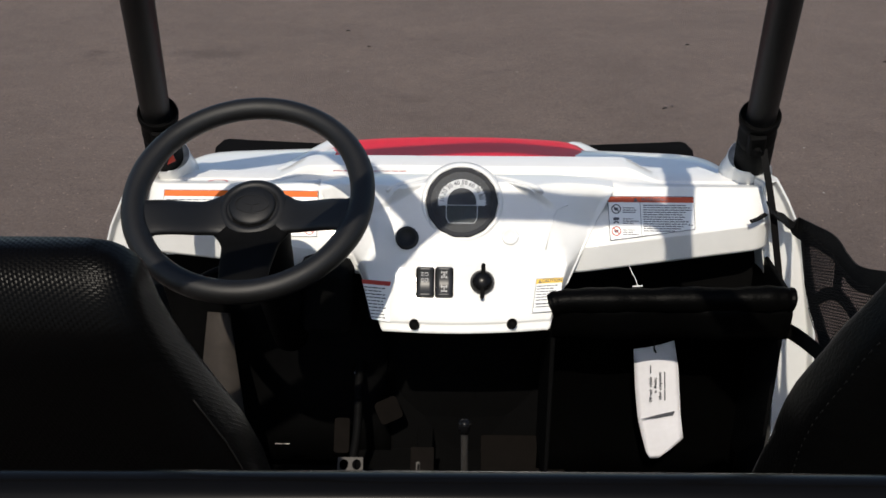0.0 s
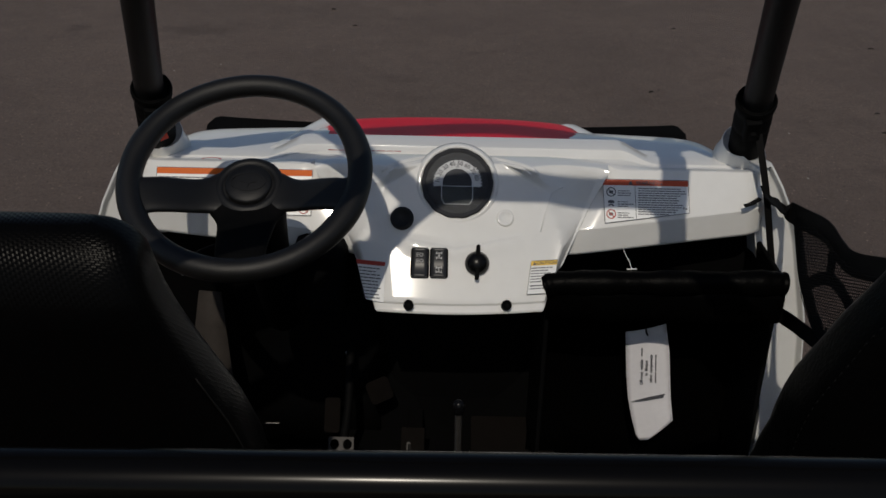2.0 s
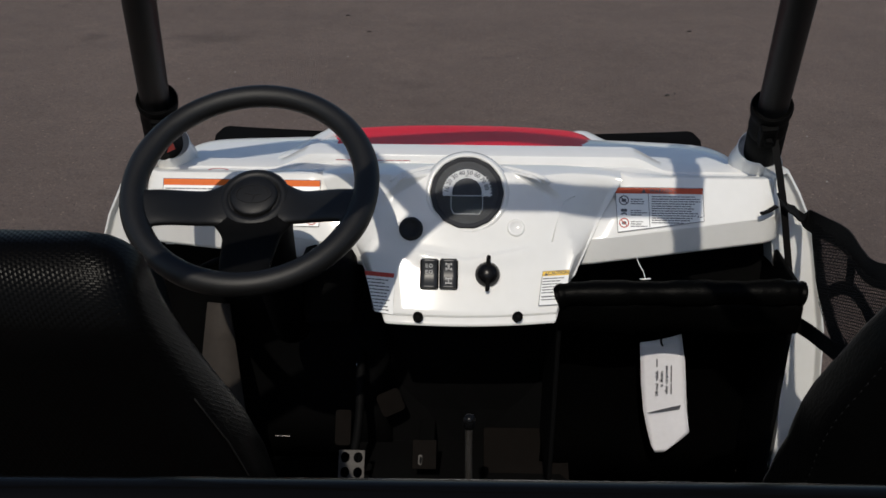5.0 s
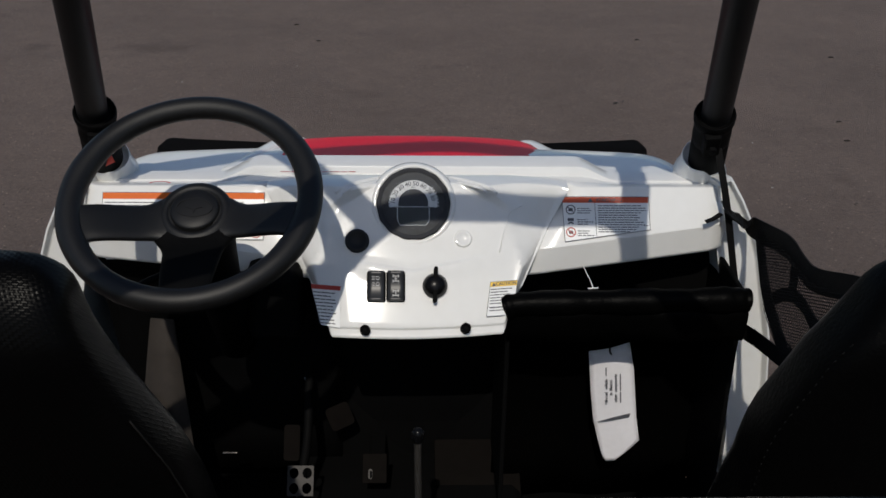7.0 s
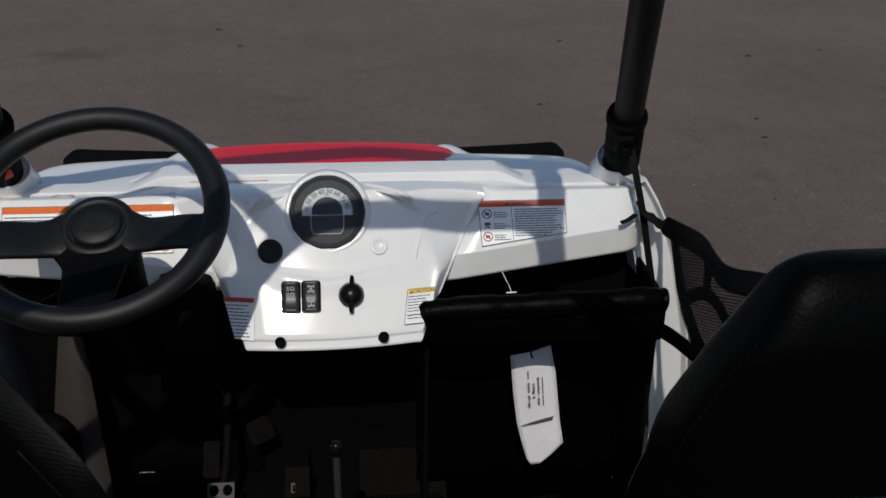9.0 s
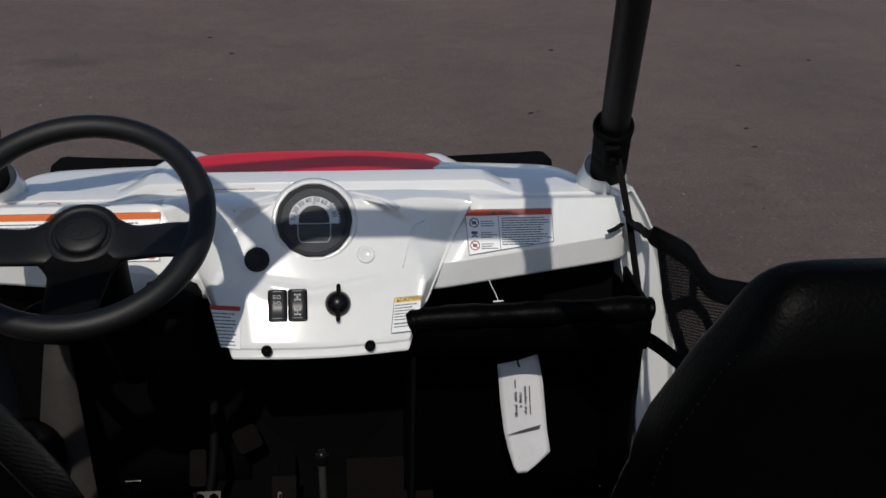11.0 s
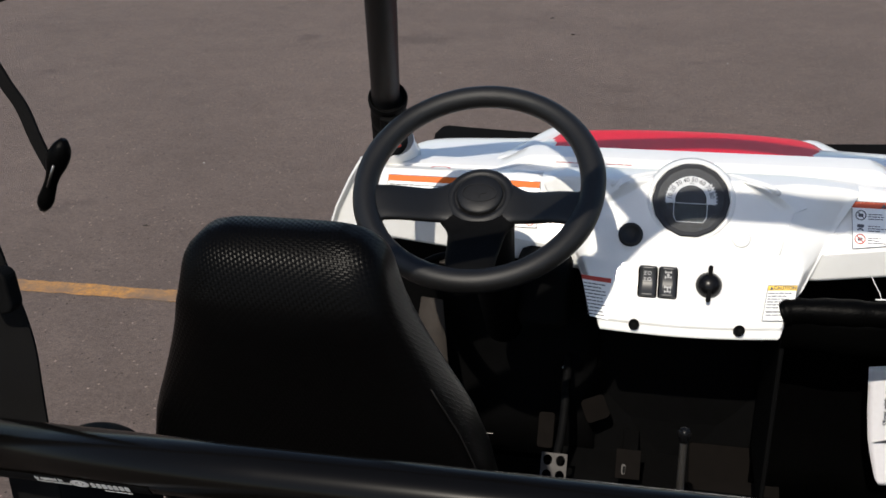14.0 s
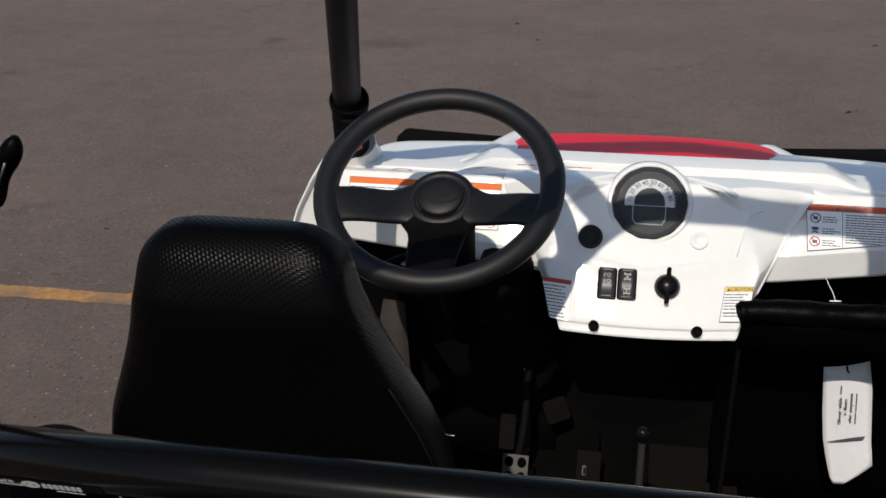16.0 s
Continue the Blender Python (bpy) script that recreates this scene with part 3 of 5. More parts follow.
# ---- centre stack fittings ----
def gauge():
    m = frame_at(lean(-0.0022, stack_y(1.0128), 1.0128), (1, 0, 0), N_DASH) @ Matrix.Scale(0.94, 4)
    pod = part("gauge_pod", lathe([(0.0735, -0.010), (0.0705, -0.003), (0.0680, 0.0018), (0.0655, 0.0040), (0.0625, 0.0043), (0.0605, 0.0030), (0.0605, -0.02)], 64, m=m), M_WHITE, utv,
               "white rounded gauge surround")
    g = part("speedometer", lathe([(0.059, -0.01), (0.0600, 0.005), (0.0592, 0.0070), (0.0575, 0.0078), (0.0530, 0.0074), (0.0515, 0.0050)], 96, m=m,
                                  wobble=lambda a: 1 + 0.010 * math.cos(14 * a)), M_FACE, utv, "round black speedometer with silver dial band")
    d = 0.0040
    f = m @ Matrix.Translation((0, 0, d))
    part("dial_face", ring_prism(0.0, 0.052, 0.0012, f, 48), M_FACE, g)
    band = ring_prism(0.0245, 0.0392, 0.0004, m @ Matrix.Translation((0, 0, d + 0.0014)), 40, a0=-10, a1=190)
    for k in range(7):
        a = -6 + k * 7.5
        ring_prism(0.0392, 0.0420 if k % 2 else 0.0420, 0.0004, m @ Matrix.Translation((0, 0, d + 0.0014)), 2, band, a0=a, a1=a + 2.6)
        ring_prism(0.0392, 0.0408, 0.0004, m @ Matrix.Translation((0, 0, d + 0.0014)), 2, band, a0=180 - a - 2.6, a1=180 - a)
    part("dial_band", band, M_DIAL, g, "pale silver speed scale", smooth=False)
    nums = bmesh.new()
    for k, text in enumerate(("10", "20", "30", "40", "50", "60", "70", "80")):
        a = 172 - k * 22.3
        q = m @ Matrix.Translation((0.0333 * math.cos(radians(a)), 0.0333 * math.sin(radians(a)), d + 0.0020)) @ pose(0, 0, 0, 0, 0, a - 90)
        lettering(text, 0.0105, q, nums)
    lettering("MPH", 0.0032, m @ Matrix.Translation((0, 0.0275, d + 0.0020)), nums)
    part("numerals", nums, M_INK, g, smooth=False)
    part("display_window", prism(rounded(0.048, 0.029, 0.004, cx=0, cy=-0.0205), 0.0008, m @ Matrix.Translation((0, 0, d + 0.0014))), M_LCD, g, "dark grey digital display, switched off", smooth=False)
    rim = bmesh.new()
    for a, b in (((-0.026, -0.006), (-0.026, -0.027)), ((0.026, -0.006), (0.026, -0.027)), ((-0.026, -0.027), (-0.021, -0.036)), ((0.026, -0.027), (0.021, -0.036)),
                 ((-0.021, -0.036), (0.021, -0.036)), ((-0.026, -0.0055), (0.026, -0.0055)), ((-0.038, -0.004), (-0.026, -0.006)), ((0.038, -0.004), (0.026, -0.006))):
        tube([m @ Vector((*a, d + 0.0022)), m @ Vector((*b, d + 0.0022))], 0.0006, 6, rim)
    part("display_outline", rim, M_DIAL, g)
    lens = part("dial_glass", ring_prism(0.0, 0.0525, 0.0006, m @ Matrix.Translation((0, 0, 0.0068)), 48), M_CLEAR, g, "clear flat instrument lens", smooth=False)
    lens.visible_shadow = False


def clear_glass():
    """Thin instrument lens: clear, with a faint bluish haze standing in for reflected sky."""
    m = bpy.data.materials.new("clear_lens")
    m.use_nodes = True
    n, l = m.node_tree.nodes, m.node_tree.links
    n.remove(n["Principled BSDF"])
    clear, sheen, mix = n.new("ShaderNodeBsdfTransparent"), n.new("ShaderNodeBsdfGlossy"), n.new("ShaderNodeMixShader")
    sheen.inputs["Roughness"].default_value = 0.55
    sheen.inputs["Color"].default_value = (0.9, 0.95, 1.0, 1)
    mix.inputs[0].default_value = 0.009
    l.new(clear.outputs[0], mix.inputs[1])
    l.new(sheen.outputs[0], mix.inputs[2])
    l.new(mix.outputs[0], n["Material Output"].inputs["Surface"])
    return m


M_CLEAR = clear_glass()
gauge()


def knob_round(name, x, z, r, material, label, rise=0.006):
    m = on_stack(x, z)
    return part(name, lathe([(r, -0.004), (r, rise * 0.6), (r * 0.93, rise), (r * 0.7, rise), (r * 0.62, rise * 0.7), (0.001, rise * 0.7)], 40, m=m), material, utv, label)


part("moulded_line", tube([lean(x, dash_face(x, z), z) for x, z in ((0.130, 0.948), (0.1365, 0.970), (0.1445, 0.994), (0.150, 1.002), (0.166, 1.006))], 0.0011, 8), M_WHITE, utv, "raised moulded line in the white plastic")
for sd in (-1, 1):
    # two folds that run from the gauge surround to the front lip of the shelf
    for r, a, b, c in ((0.0046, (0.050, 0.024), (0.108, -0.019), (0.124, -0.0275)), (0.0026, (0.056, 0.004), (0.100, -0.0255), (0.112, -0.0315))):
        line = smooth_line([(sd * a[0] + 0.002, a[1], 1.0335), (sd * (a[0] + b[0]) / 2 + 0.002, (a[1] + b[1]) / 2 + 0.001, 1.0345), (sd * b[0] + 0.002, b[1], 1.0340), (sd * c[0] + 0.002, c[1], 1.0270)], 5)
        n = len(line) - 1
        part("moulded_crease", tube(line, [r * (0.45 + 0.55 * math.sin(math.pi * (0.12 + 0.76 * k / n))) for k in range(n + 1)], 12), M_WHITE, utv, "raised crease moulded beside the gauge")
knob_round("socket_cover", -0.0875, 0.9655, 0.0185, M_RUBBER, "round black rubber accessory socket cover")
knob_round("blank_plug", 0.074, 0.967, 0.0135, M_WHITE, "round white blanking plug", 0.003)
for x in (-0.074, 0.077):
    knob_round("push_rivet", x, 0.8535, 0.0078, M_BLACK, "black plastic push rivet", 0.012)


def rocker_switch(x, icon):
    m = on_stack(x, 0.9075)
    bez = part("rocker_switch", prism(rounded(0.0285, 0.0470, 0.004), 0.005, m), M_BLACK, utv, "black rocker switch with pale symbols", bevel=0.001, smooth=False)
    rows = []
    for k in range(13):
        v = -0.0215 + 0.043 * k / 12
        rows.append([m @ Vector((s * 0.0120, v, 0.0055 + 0.0055 * (v / 0.0215) ** 2 + 0.0015 * (v / 0.0215))) for s in np.linspace(-1, 1, 5)])
    part("rocker", sheet(rows), M_SWITCH, bez, solid=0.004)
    bm = bmesh.new()

    def bar(u, v, w, h):
        z = 0.0064 + 0.0055 * (v / 0.0215) ** 2 + 0.0015 * (v / 0.0215)
        prism(rounded(w, h, min(w, h) * 0.3, 2, u, v), 0.0006, m @ Matrix.Translation((0, 0, z)), bm)

    if icon == "axle":
        for v in (0.011, -0.011):
            bar(0, v, 0.0015, 0.0072)
            bar(0, v + 0.0036, 0.0075, 0.0014)
            bar(0, v - 0.0036, 0.0075, 0.0014)
            for q in (-1, 1):
                bar(q * 0.0040, v + 0.0036, 0.0014, 0.0042)
                bar(q * 0.0040, v - 0.0036, 0.0014, 0.0042)
            if v > 0:
                bar(0, v, 0.0038, 0.0030)
    else:
        for v in (0.012, 0.003):
            z = 0.0064 + 0.0055 * (v / 0.0215) ** 2 + 0.0015 * (v / 0.0215)
            ring_prism(0.0021, 0.0030, 0.0006, m @ Matrix.Translation((0.0022, v, z)), 16, bm)
            for q in (-0.0022, 0, 0.0022):
                bar(-0.0042, v + q, 0.0042, 0.0009)
    part("switch_symbol", bm, M_PALE, bez, smooth=False)


rocker_switch(-0.0580, "lamp")
rocker_switch(-0.0285, "axle")


def key_switch():
    m = on_stack(0.0308, 0.9075)
    k = part("ignition_switch", lathe([(0.0190, -0.003), (0.0190, 0.005), (0.0172, 0.009), (0.0160, 0.012), (0.0125, 0.0165), (0.0070, 0.0190), (0.001, 0.0195)], 40, m=m), M_GLOSSBLACK, utv,
             "round black rotary ignition switch")
    part("key_blade", prism(rounded(0.0062, 0.055, 0.003), 0.012, m @ Matrix.Translation((0, 0, 0.006)) @ pose(0, 0, 0, 0, 0, -2)), M_BLACK, k, smooth=False, bevel=0.0015)


key_switch()


def text_bars(bm, m, x0, x1, y, h, rng, ragged=0.25):
    """A line of unreadable print as word-long bars."""
    x = x0
    end = x1 - (x1 - x0) * ragged * rng.random()
    while x < end - h:
        w = min(end - x, h * rng.uniform(2.0, 6.5))
        prism([(x, y - h / 2), (x + w, y - h / 2), (x + w, y + h / 2), (x, y + h / 2)], 0.0003, m, bm)
        x += w + h * 0.7


def frame_lines(bm, m, w, h, t, z=0.0):
    q = m @ Matrix.Translation((0, 0, z))
    for c in ((-w / 2, w / 2, -h / 2, -h / 2 + t), (-w / 2, w / 2, h / 2 - t, h / 2), (-w / 2, -w / 2 + t, -h / 2 + t, h / 2 - t), (w / 2 - t, w / 2, -h / 2 + t, h / 2 - t)):
        prism([(c[0], c[2]), (c[1], c[2]), (c[1], c[3]), (c[0], c[3])], 0.0003, q, bm)


def quad(x0, x1, y0, y1):
    return [(x0, y0), (x1, y0), (x1, y1), (x0, y1)]


def warning_label():
    """The large safety label on the passenger side; its lower edge climbs to the right."""
    rng = random.Random(11)
    o = on_side(0.232, 1.008, 0.0022, 0.0)
    lo_l, lo_r, w = -0.072, -0.053, 0.138
    film = part("warning_label", prism([(0.004, lo_l), (w + 0.001, lo_r), (w, 0.0), (0.0, 0.0)], 0.0004, o), M_FILM, utv, "white safety label with orange heading and small print", smooth=False)
    up = o @ Matrix.Translation((0, 0, 0.0008))
    part("heading", prism(quad(0.0008, w - 0.0008, -0.0098, -0.0008), 0.0004, up), M_BRICK, film, smooth=False)
    ink = lettering("WARNING", 0.0088, o @ Matrix.Translation((w * 0.54, -0.0054, 0.0018)))
    tri = o @ Matrix.Translation((w * 0.325, -0.0056, 0.0014))
    prism([(-0.004, -0.0034), (0.004, -0.0034), (0, 0.0036)], 0.0004, tri, ink)
    for a, b in (((0, 0), (w, 0)), ((w, 0), (w + 0.001, lo_r)), ((w + 0.001, lo_r), (0.004, lo_l)), ((0.004, lo_l), (0, 0)), ((0.052, -0.010), (0.054, lo_l + 0.008))):
        tube([o @ Vector((*a, 0.0007)), o @ Vector((*b, 0.0007))], 0.0005, 4, ink)
    for k in range(12):
        y = -0.0145 - k * 0.0038
        if y > lo_l + 0.012 - k * 0.0001:
            text_bars(ink, up, 0.057, w - 0.004 - (0.012 if k > 8 else 0), y, 0.0015, rng)
    for block in (-0.019, -0.037, -0.055):
        for k in range(3):
            text_bars(ink, up, 0.024, 0.050, block - k * 0.0036, 0.0014, rng, 0.4)
    for k in range(4):
        for j in range(4):
            if rng.random() < 0.6:
                prism(quad(w - 0.009 + 0.0017 * k, w - 0.0073 + 0.0017 * k, lo_r + 0.004 + 0.0017 * j, lo_r + 0.0057 + 0.0017 * j), 0.0003, up, ink)
    tagged(part("print", ink, M_INK, film, smooth=False), kind="stuff")
    for y in (-0.021, -0.057):
        red = bmesh.new()
        q = o @ Matrix.Translation((0.0135, y, 0.0012))
        ring_prism(0.0062, 0.0078, 0.0004, q, 28, red)
        prism(quad(-0.0007, 0.0007, -0.0065, 0.0065), 0.0004, q @ pose(0, 0, 0, 0, 0, 45), red)
        part("prohibition_sign", red, M_INK if y > -0.04 else M_REDINK, film, smooth=False)
    pic = bmesh.new()
    for y in (-0.021, -0.057):
        prism(rounded(0.007, 0.005, 0.0015, 3), 0.0003, o @ Matrix.Translation((0.0135, y, 0.0008)), pic)
    prism(rounded(0.010, 0.005, 0.002, 3), 0.0003, o @ Matrix.Translation((0.0135, -0.037, 0.0008)), pic)
    ring_prism(0.0030, 0.0052, 0.0003, o @ Matrix.Translation((0.0135, -0.0455, 0.0008)), 16, pic, a0=20, a1=160)
    part("pictogram", pic, M_INK, film, smooth=False)


warning_label()


def orange_label():
    """The wide label behind the steering wheel."""
    rng = random.Random(5)
    o = on_side(-0.487, 1.0125, 0.0022, 0.0)
    w, h, foot = 0.252, 0.048, 0.0756
    film = part("instruction_label", prism([(0, -h), (w * 0.7, -h), (w * 0.76, -foot), (w, -foot), (w, 0), (0, 0)], 0.0004, o), M_FILM, utv, "long white label with bright orange heading behind the steering wheel", smooth=False)
    up = o @ Matrix.Translation((0, 0, 0.0008))
    part("heading", prism(quad(0.001, w - 0.001, -0.0108, -0.001), 0.0004, up), M_ORANGE, film, smooth=False)
    ink = bmesh.new()
    frame_lines(ink, o @ Matrix.Translation((w / 2, -h / 2, 0.0006)), w, h, 0.0008)
    for k in range(6):
        text_bars(ink, up, 0.004, w * 0.45, -0.0165 - k * 0.0047, 0.0017, rng)
        text_bars(ink, up, w * 0.5, w - 0.03, -0.0165 - k * 0.0047, 0.0017, rng)
    for a, b in (((w - 0.0006, -h), (w - 0.0006, -foot + 0.0006)), ((w - 0.0006, -foot + 0.0006), (w * 0.77, -foot + 0.0006))):
        tube([o @ Vector((*a, 0.0006)), o @ Vector((*b, 0.0006))], 0.0005, 4, ink)
    tagged(part("print", ink, M_INK, film, smooth=False), kind="stuff")
    red = bmesh.new()
    q = o @ Matrix.Translation((w - 0.0125, -0.0640, 0.0012))
    ring_prism(0.0072, 0.0088, 0.0004, q, 28, red)
    prism(quad(-0.0008, 0.0008, -0.007, 0.007), 0.0004, q @ pose(0, 0, 0, 0, 0, 45), red)
    part("prohibition_sign", red, M_REDINK, film, smooth=False)


orange_label()


def caution_label():
    rng = random.Random(8)
    pts = [lean(x, dash_face(x, z), z) for x, z in ((0.115, 0.868), (0.148, 0.868), (0.115, 0.910), (0.148, 0.910))]
    u = pts[3] - pts[2]
    n = u.cross(pts[2] - pts[0]).normalized()
    if n.y > 0:
        n = -n
    o = frame_at(pts[2] + n * 0.0035, u, n)
    film = part("caution_label", prism([(0.0, 0.0), (-0.012, -0.052), (0.026, -0.052), (0.034, -0.036), (0.042, 0.0)], 0.0004, o), M_FILM, utv, "small white label with yellow heading", smooth=False)
    up = o @ Matrix.Translation((0, 0, 0.0007))
    part("heading", prism([(0.0, -0.0004), (-0.0014, -0.0075), (0.0402, -0.0075), (0.0415, -0.0004)], 0.0004, up), M_YELLOW, film, smooth=False)
    ink = lettering("CAUTION", 0.0072, o @ Matrix.Translation((0.0235, -0.0040, 0.0017)))
    prism([(-0.003, -0.0025), (0.003, -0.0025), (0, 0.0028)], 0.0004, o @ Matrix.Translation((0.0045, -0.0042, 0.0013)), ink)
    for k in range(8):
        text_bars(ink, up, -0.001 - 0.0008 * k, 0.035 - 0.0010 * k, -0.0115 - k * 0.0043 - (0.002 if k > 5 else 0), 0.0015, rng)
    edge = [(0.0, 0.0), (-0.012, -0.052), (0.026, -0.052), (0.034, -0.036), (0.042, 0.0)]
    for a, b in zip(edge, edge[1:] + edge[:1]):
        tube([o @ Vector((*a, 0.0007)), o @ Vector((*b, 0.0007))], 0.0004, 4, ink)
    tube([o @ Vector((-0.0065, -0.0385, 0.0007)), o @ Vector((0.0325, -0.0385, 0.0007))], 0.0004, 4, ink)
    for k in range(3):
        for j in range(3):
            if (k * 3 + j) % 4 != 1:
                prism(quad(0.018 + 0.0020 * k, 0.020 + 0.0020 * k, -0.049 + 0.0020 * j, -0.047 + 0.0020 * j), 0.0003, up, ink)
    tagged(part("print", ink, M_INK, film, smooth=False), kind="stuff")


caution_label()


def shaded_label():
    rng = random.Random(9)
    pts = [lean(x, dash_face(x, z), z) for x, z in ((-0.138, 0.885), (-0.116, 0.885), (-0.138, 0.909))]
    u = pts[1] - pts[0]
    n = u.cross(pts[2] - pts[0]).normalized()
    if n.y > 0:
        n = -n
    o = frame_at(pts[2] - u.normalized() * 0.019 + n * 0.0028, u, n) @ Matrix.Scale(1.2, 4)
    film = part("notice_label", prism([(0.0, 0.0), (0.019, -0.050), (0.043, -0.052), (0.039, 0.0)], 0.0004, o), M_FILM, utv, "small white label with red heading and small print", smooth=False)
    up = o @ Matrix.Translation((0, 0, 0.0007))
    part("heading", prism([(0.0, 0.0), (0.0016, -0.0055), (0.0388, -0.0055), (0.039, 0.0)], 0.0004, up), M_REDINK, film, smooth=False)
    ink = bmesh.new()
    for k in range(10):
        text_bars(ink, up, 0.0042 + 0.0013 * k, 0.036 + 0.0003 * k, -0.0095 - k * 0.0042, 0.0014, rng)
    tagged(part("print", ink, M_INK, film, smooth=False), kind="stuff")


shaded_label()


def shelf_decals():
    bm = bmesh.new()
    rng = random.Random(6)
    text_bars(bm, Matrix.Translation((0, 0, 1.0335)), -0.215, -0.090, 0.046, 0.0028, rng, 0.05)
    part("thin_decal", bm, M_REDINK, utv, "thin faint red line of print on the dashboard shelf", smooth=False)
    part("oval_decal", ring_prism(0.80, 1.0, 0.0004, Matrix.Translation((-0.408, 0.045, 1.0135)) @ Matrix.Diagonal((0.017, 0.008, 1, 1)), 28), M_REDINK, utv, "small oval outline sticker", smooth=False)


shelf_decals()

# ---- steering wheel and column ----
WHEEL = Vector((-0.2888, -0.2432, 1.1073))
TILT = 58.6


def wheel_frame():
    n = Vector((0, -math.cos(radians(TILT)), math.sin(radians(TILT))))
    return frame_at(WHEEL, (1, -0.02, 0), n)


def steering_wheel():
    m = wheel_frame()
    R, r = 0.1538, 0.0158
    bm = bmesh.new()
    rows = []
    for k in range(96):
        a = 2 * math.pi * k / 96
        row = []
        grip = 1 + 0.10 * (max(0, math.cos(2 * (a - radians(18)))) ** 6) + 0.10 * (max(0, math.cos(2 * (a + radians(18)))) ** 6)
        for j in range(16):
            b = 2 * math.pi * j / 16
            row.append(m @ Vector(((R + r * grip * math.cos(b)) * math.cos(a), (R + r * grip * math.cos(b)) * math.sin(a), r * math.sin(b))))
        rows.append(row)
    rows.append(rows[0])
    sheet(rows, bm, close=True)
    bmesh.ops.remove_doubles(bm, verts=bm.verts, dist=1e-6)
    wheel = part("steering_wheel", bm, M_RUBBER, utv, "black padded three-spoke steering wheel")
    low = m @ Matrix.Translation((0.0, 0.0, -0.004))
    hub = lathe([(0.036, -0.088), (0.043, -0.064), (0.0475, -0.044), (0.0490, -0.033), (0.0482, -0.027), (0.0455, -0.0235), (0.0405, -0.0215), (0.0365, -0.0212), (0.0345, -0.0235), (0.033, -0.0245)], 56, m=low)
    part("hub", hub, M_RUBBER, wheel)
    part("horn_pad", lathe([(0.0325, -0.027), (0.0318, -0.0205), (0.029, -0.0182), (0.016, -0.0168), (0.001, -0.0165)], 48, m=low), M_RUBBER, wheel, "round black rubber centre cap")
    em = bmesh.new()
    q = low @ Matrix.Translation((0, 0, -0.0176)) @ Matrix.Diagonal((1, 0.62, 1, 1))
    ring_prism(0.0225, 0.0242, 0.0012, q, 36, em)
    star = []
    for k in range(8):
        a = radians(45 * k)
        rr = 0.011 if k % 2 == 0 else 0.0032
        star.append((rr * math.cos(a), rr * math.sin(a)))
    prism(star, 0.0012, low @ Matrix.Translation((0, 0, -0.0172)), em)
    part("emblem", em, M_RUBBER, wheel, smooth=False)

    def spoke(angle, w0, w1, name, material=M_RUBBER, skirt=0.016):
        """A flat spoke that widens into the hub and into the rim."""
        q = m @ pose(0, 0, 0, 0, 0, angle)
        rows = []
        for i in range(25):
            s = i / 24
            x = 0.030 + 0.121 * s
            w = w0 + (w1 - w0) * s + 0.022 * ease(0.80, 1.0, s) ** 2 + skirt * ease(0.34, 0.0, s) ** 1.5
            z = -0.036 + 0.036 * ease(0.05, 0.95, s)
            t = 0.009 - 0.002 * s
            ring = []
            for j in range(20):
                b = 2 * math.pi * j / 20
                ring.append(q @ Vector((x, w * math.copysign(abs(math.cos(b)) ** 0.6, math.cos(b)), z + t * math.copysign(abs(math.sin(b)) ** 0.8, math.sin(b)))))
            rows.append(ring)
        bm = sheet(rows, close=True)
        part(name, bm, material, wheel)

    spoke(-12.5, 0.0265, 0.0255, "spoke", skirt=0.009)
    spoke(198, 0.0275, 0.0290, "spoke", skirt=0.009)
    # the bottom spoke gets the darker black in place of its shade
    spoke(275, 0.042, 0.030, "spoke", M_BLACK, skirt=0.014)


steering_wheel()


def steering_column():
    m = wheel_frame()
    c = part("steering_column", lathe([(0.030, -0.40), (0.034, -0.20), (0.040, -0.12), (0.046, -0.07), (0.044, -0.05)], 32, m=m), M_BLACK, utv, "black plastic steering column shroud")
    bm = bmesh.new()
    box(bm, -0.262, -0.175, -0.10, 0.06, 0.80, 0.925)
    part("column_bracket", bm, M_BLACK, c, bevel=0.02)
    for k in range(3):
        part("lever_rib", a_box(-0.397, -0.383, -0.034, -0.027, 0.8750 + 0.0045 * k, 0.8780 + 0.0045 * k), M_DULL, c, "small dull metal rib", bevel=0.001)
    part("tilt_lever", tube(smooth_line([(-0.345, -0.14, 0.95), (-0.375, -0.155, 0.945), (-0.40, -0.165, 0.935)]), 0.006, 10), M_BLACK, c, "short black lever")
    return c


steering_column()


def knee_panel():
    """Black lower dash below the driver's white panel."""
    rows = []
    for z, y in ((0.925, 0.02), (0.90, 0.012), (0.86, 0.03), (0.78, 0.06), (0.66, 0.09), (0.50, 0.11), (0.38, 0.115)):
        rows.append([(x, y, z) for x in np.linspace(-0.525, -0.14, 14)])
    return part("knee_panel", sheet(rows), M_BLACK, utv, "black plastic lower dash panel", solid=0.006)


knee_panel()
for x, y, z, r in ((-0.2934, 0.066, 0.722, 0.0055), (-0.199, 0.096, 0.612, 0.0035)):
    part("bolt", lathe([(r, 0.0), (r, 0.006), (r * 0.7, 0.008), (0.001, 0.0085)], 6, m=frame_at(Vector((x, y, z)), (1, 0, 0), (0, -1, 0.35))), M_STEEL, utv, "small bright steel bolt head", smooth=False)
part("cable_clip", a_box(-0.492, -0.478, -0.012, -0.008, 0.905, 0.913), M_FILM, utv, "tiny white plastic clip", bevel=0.001)


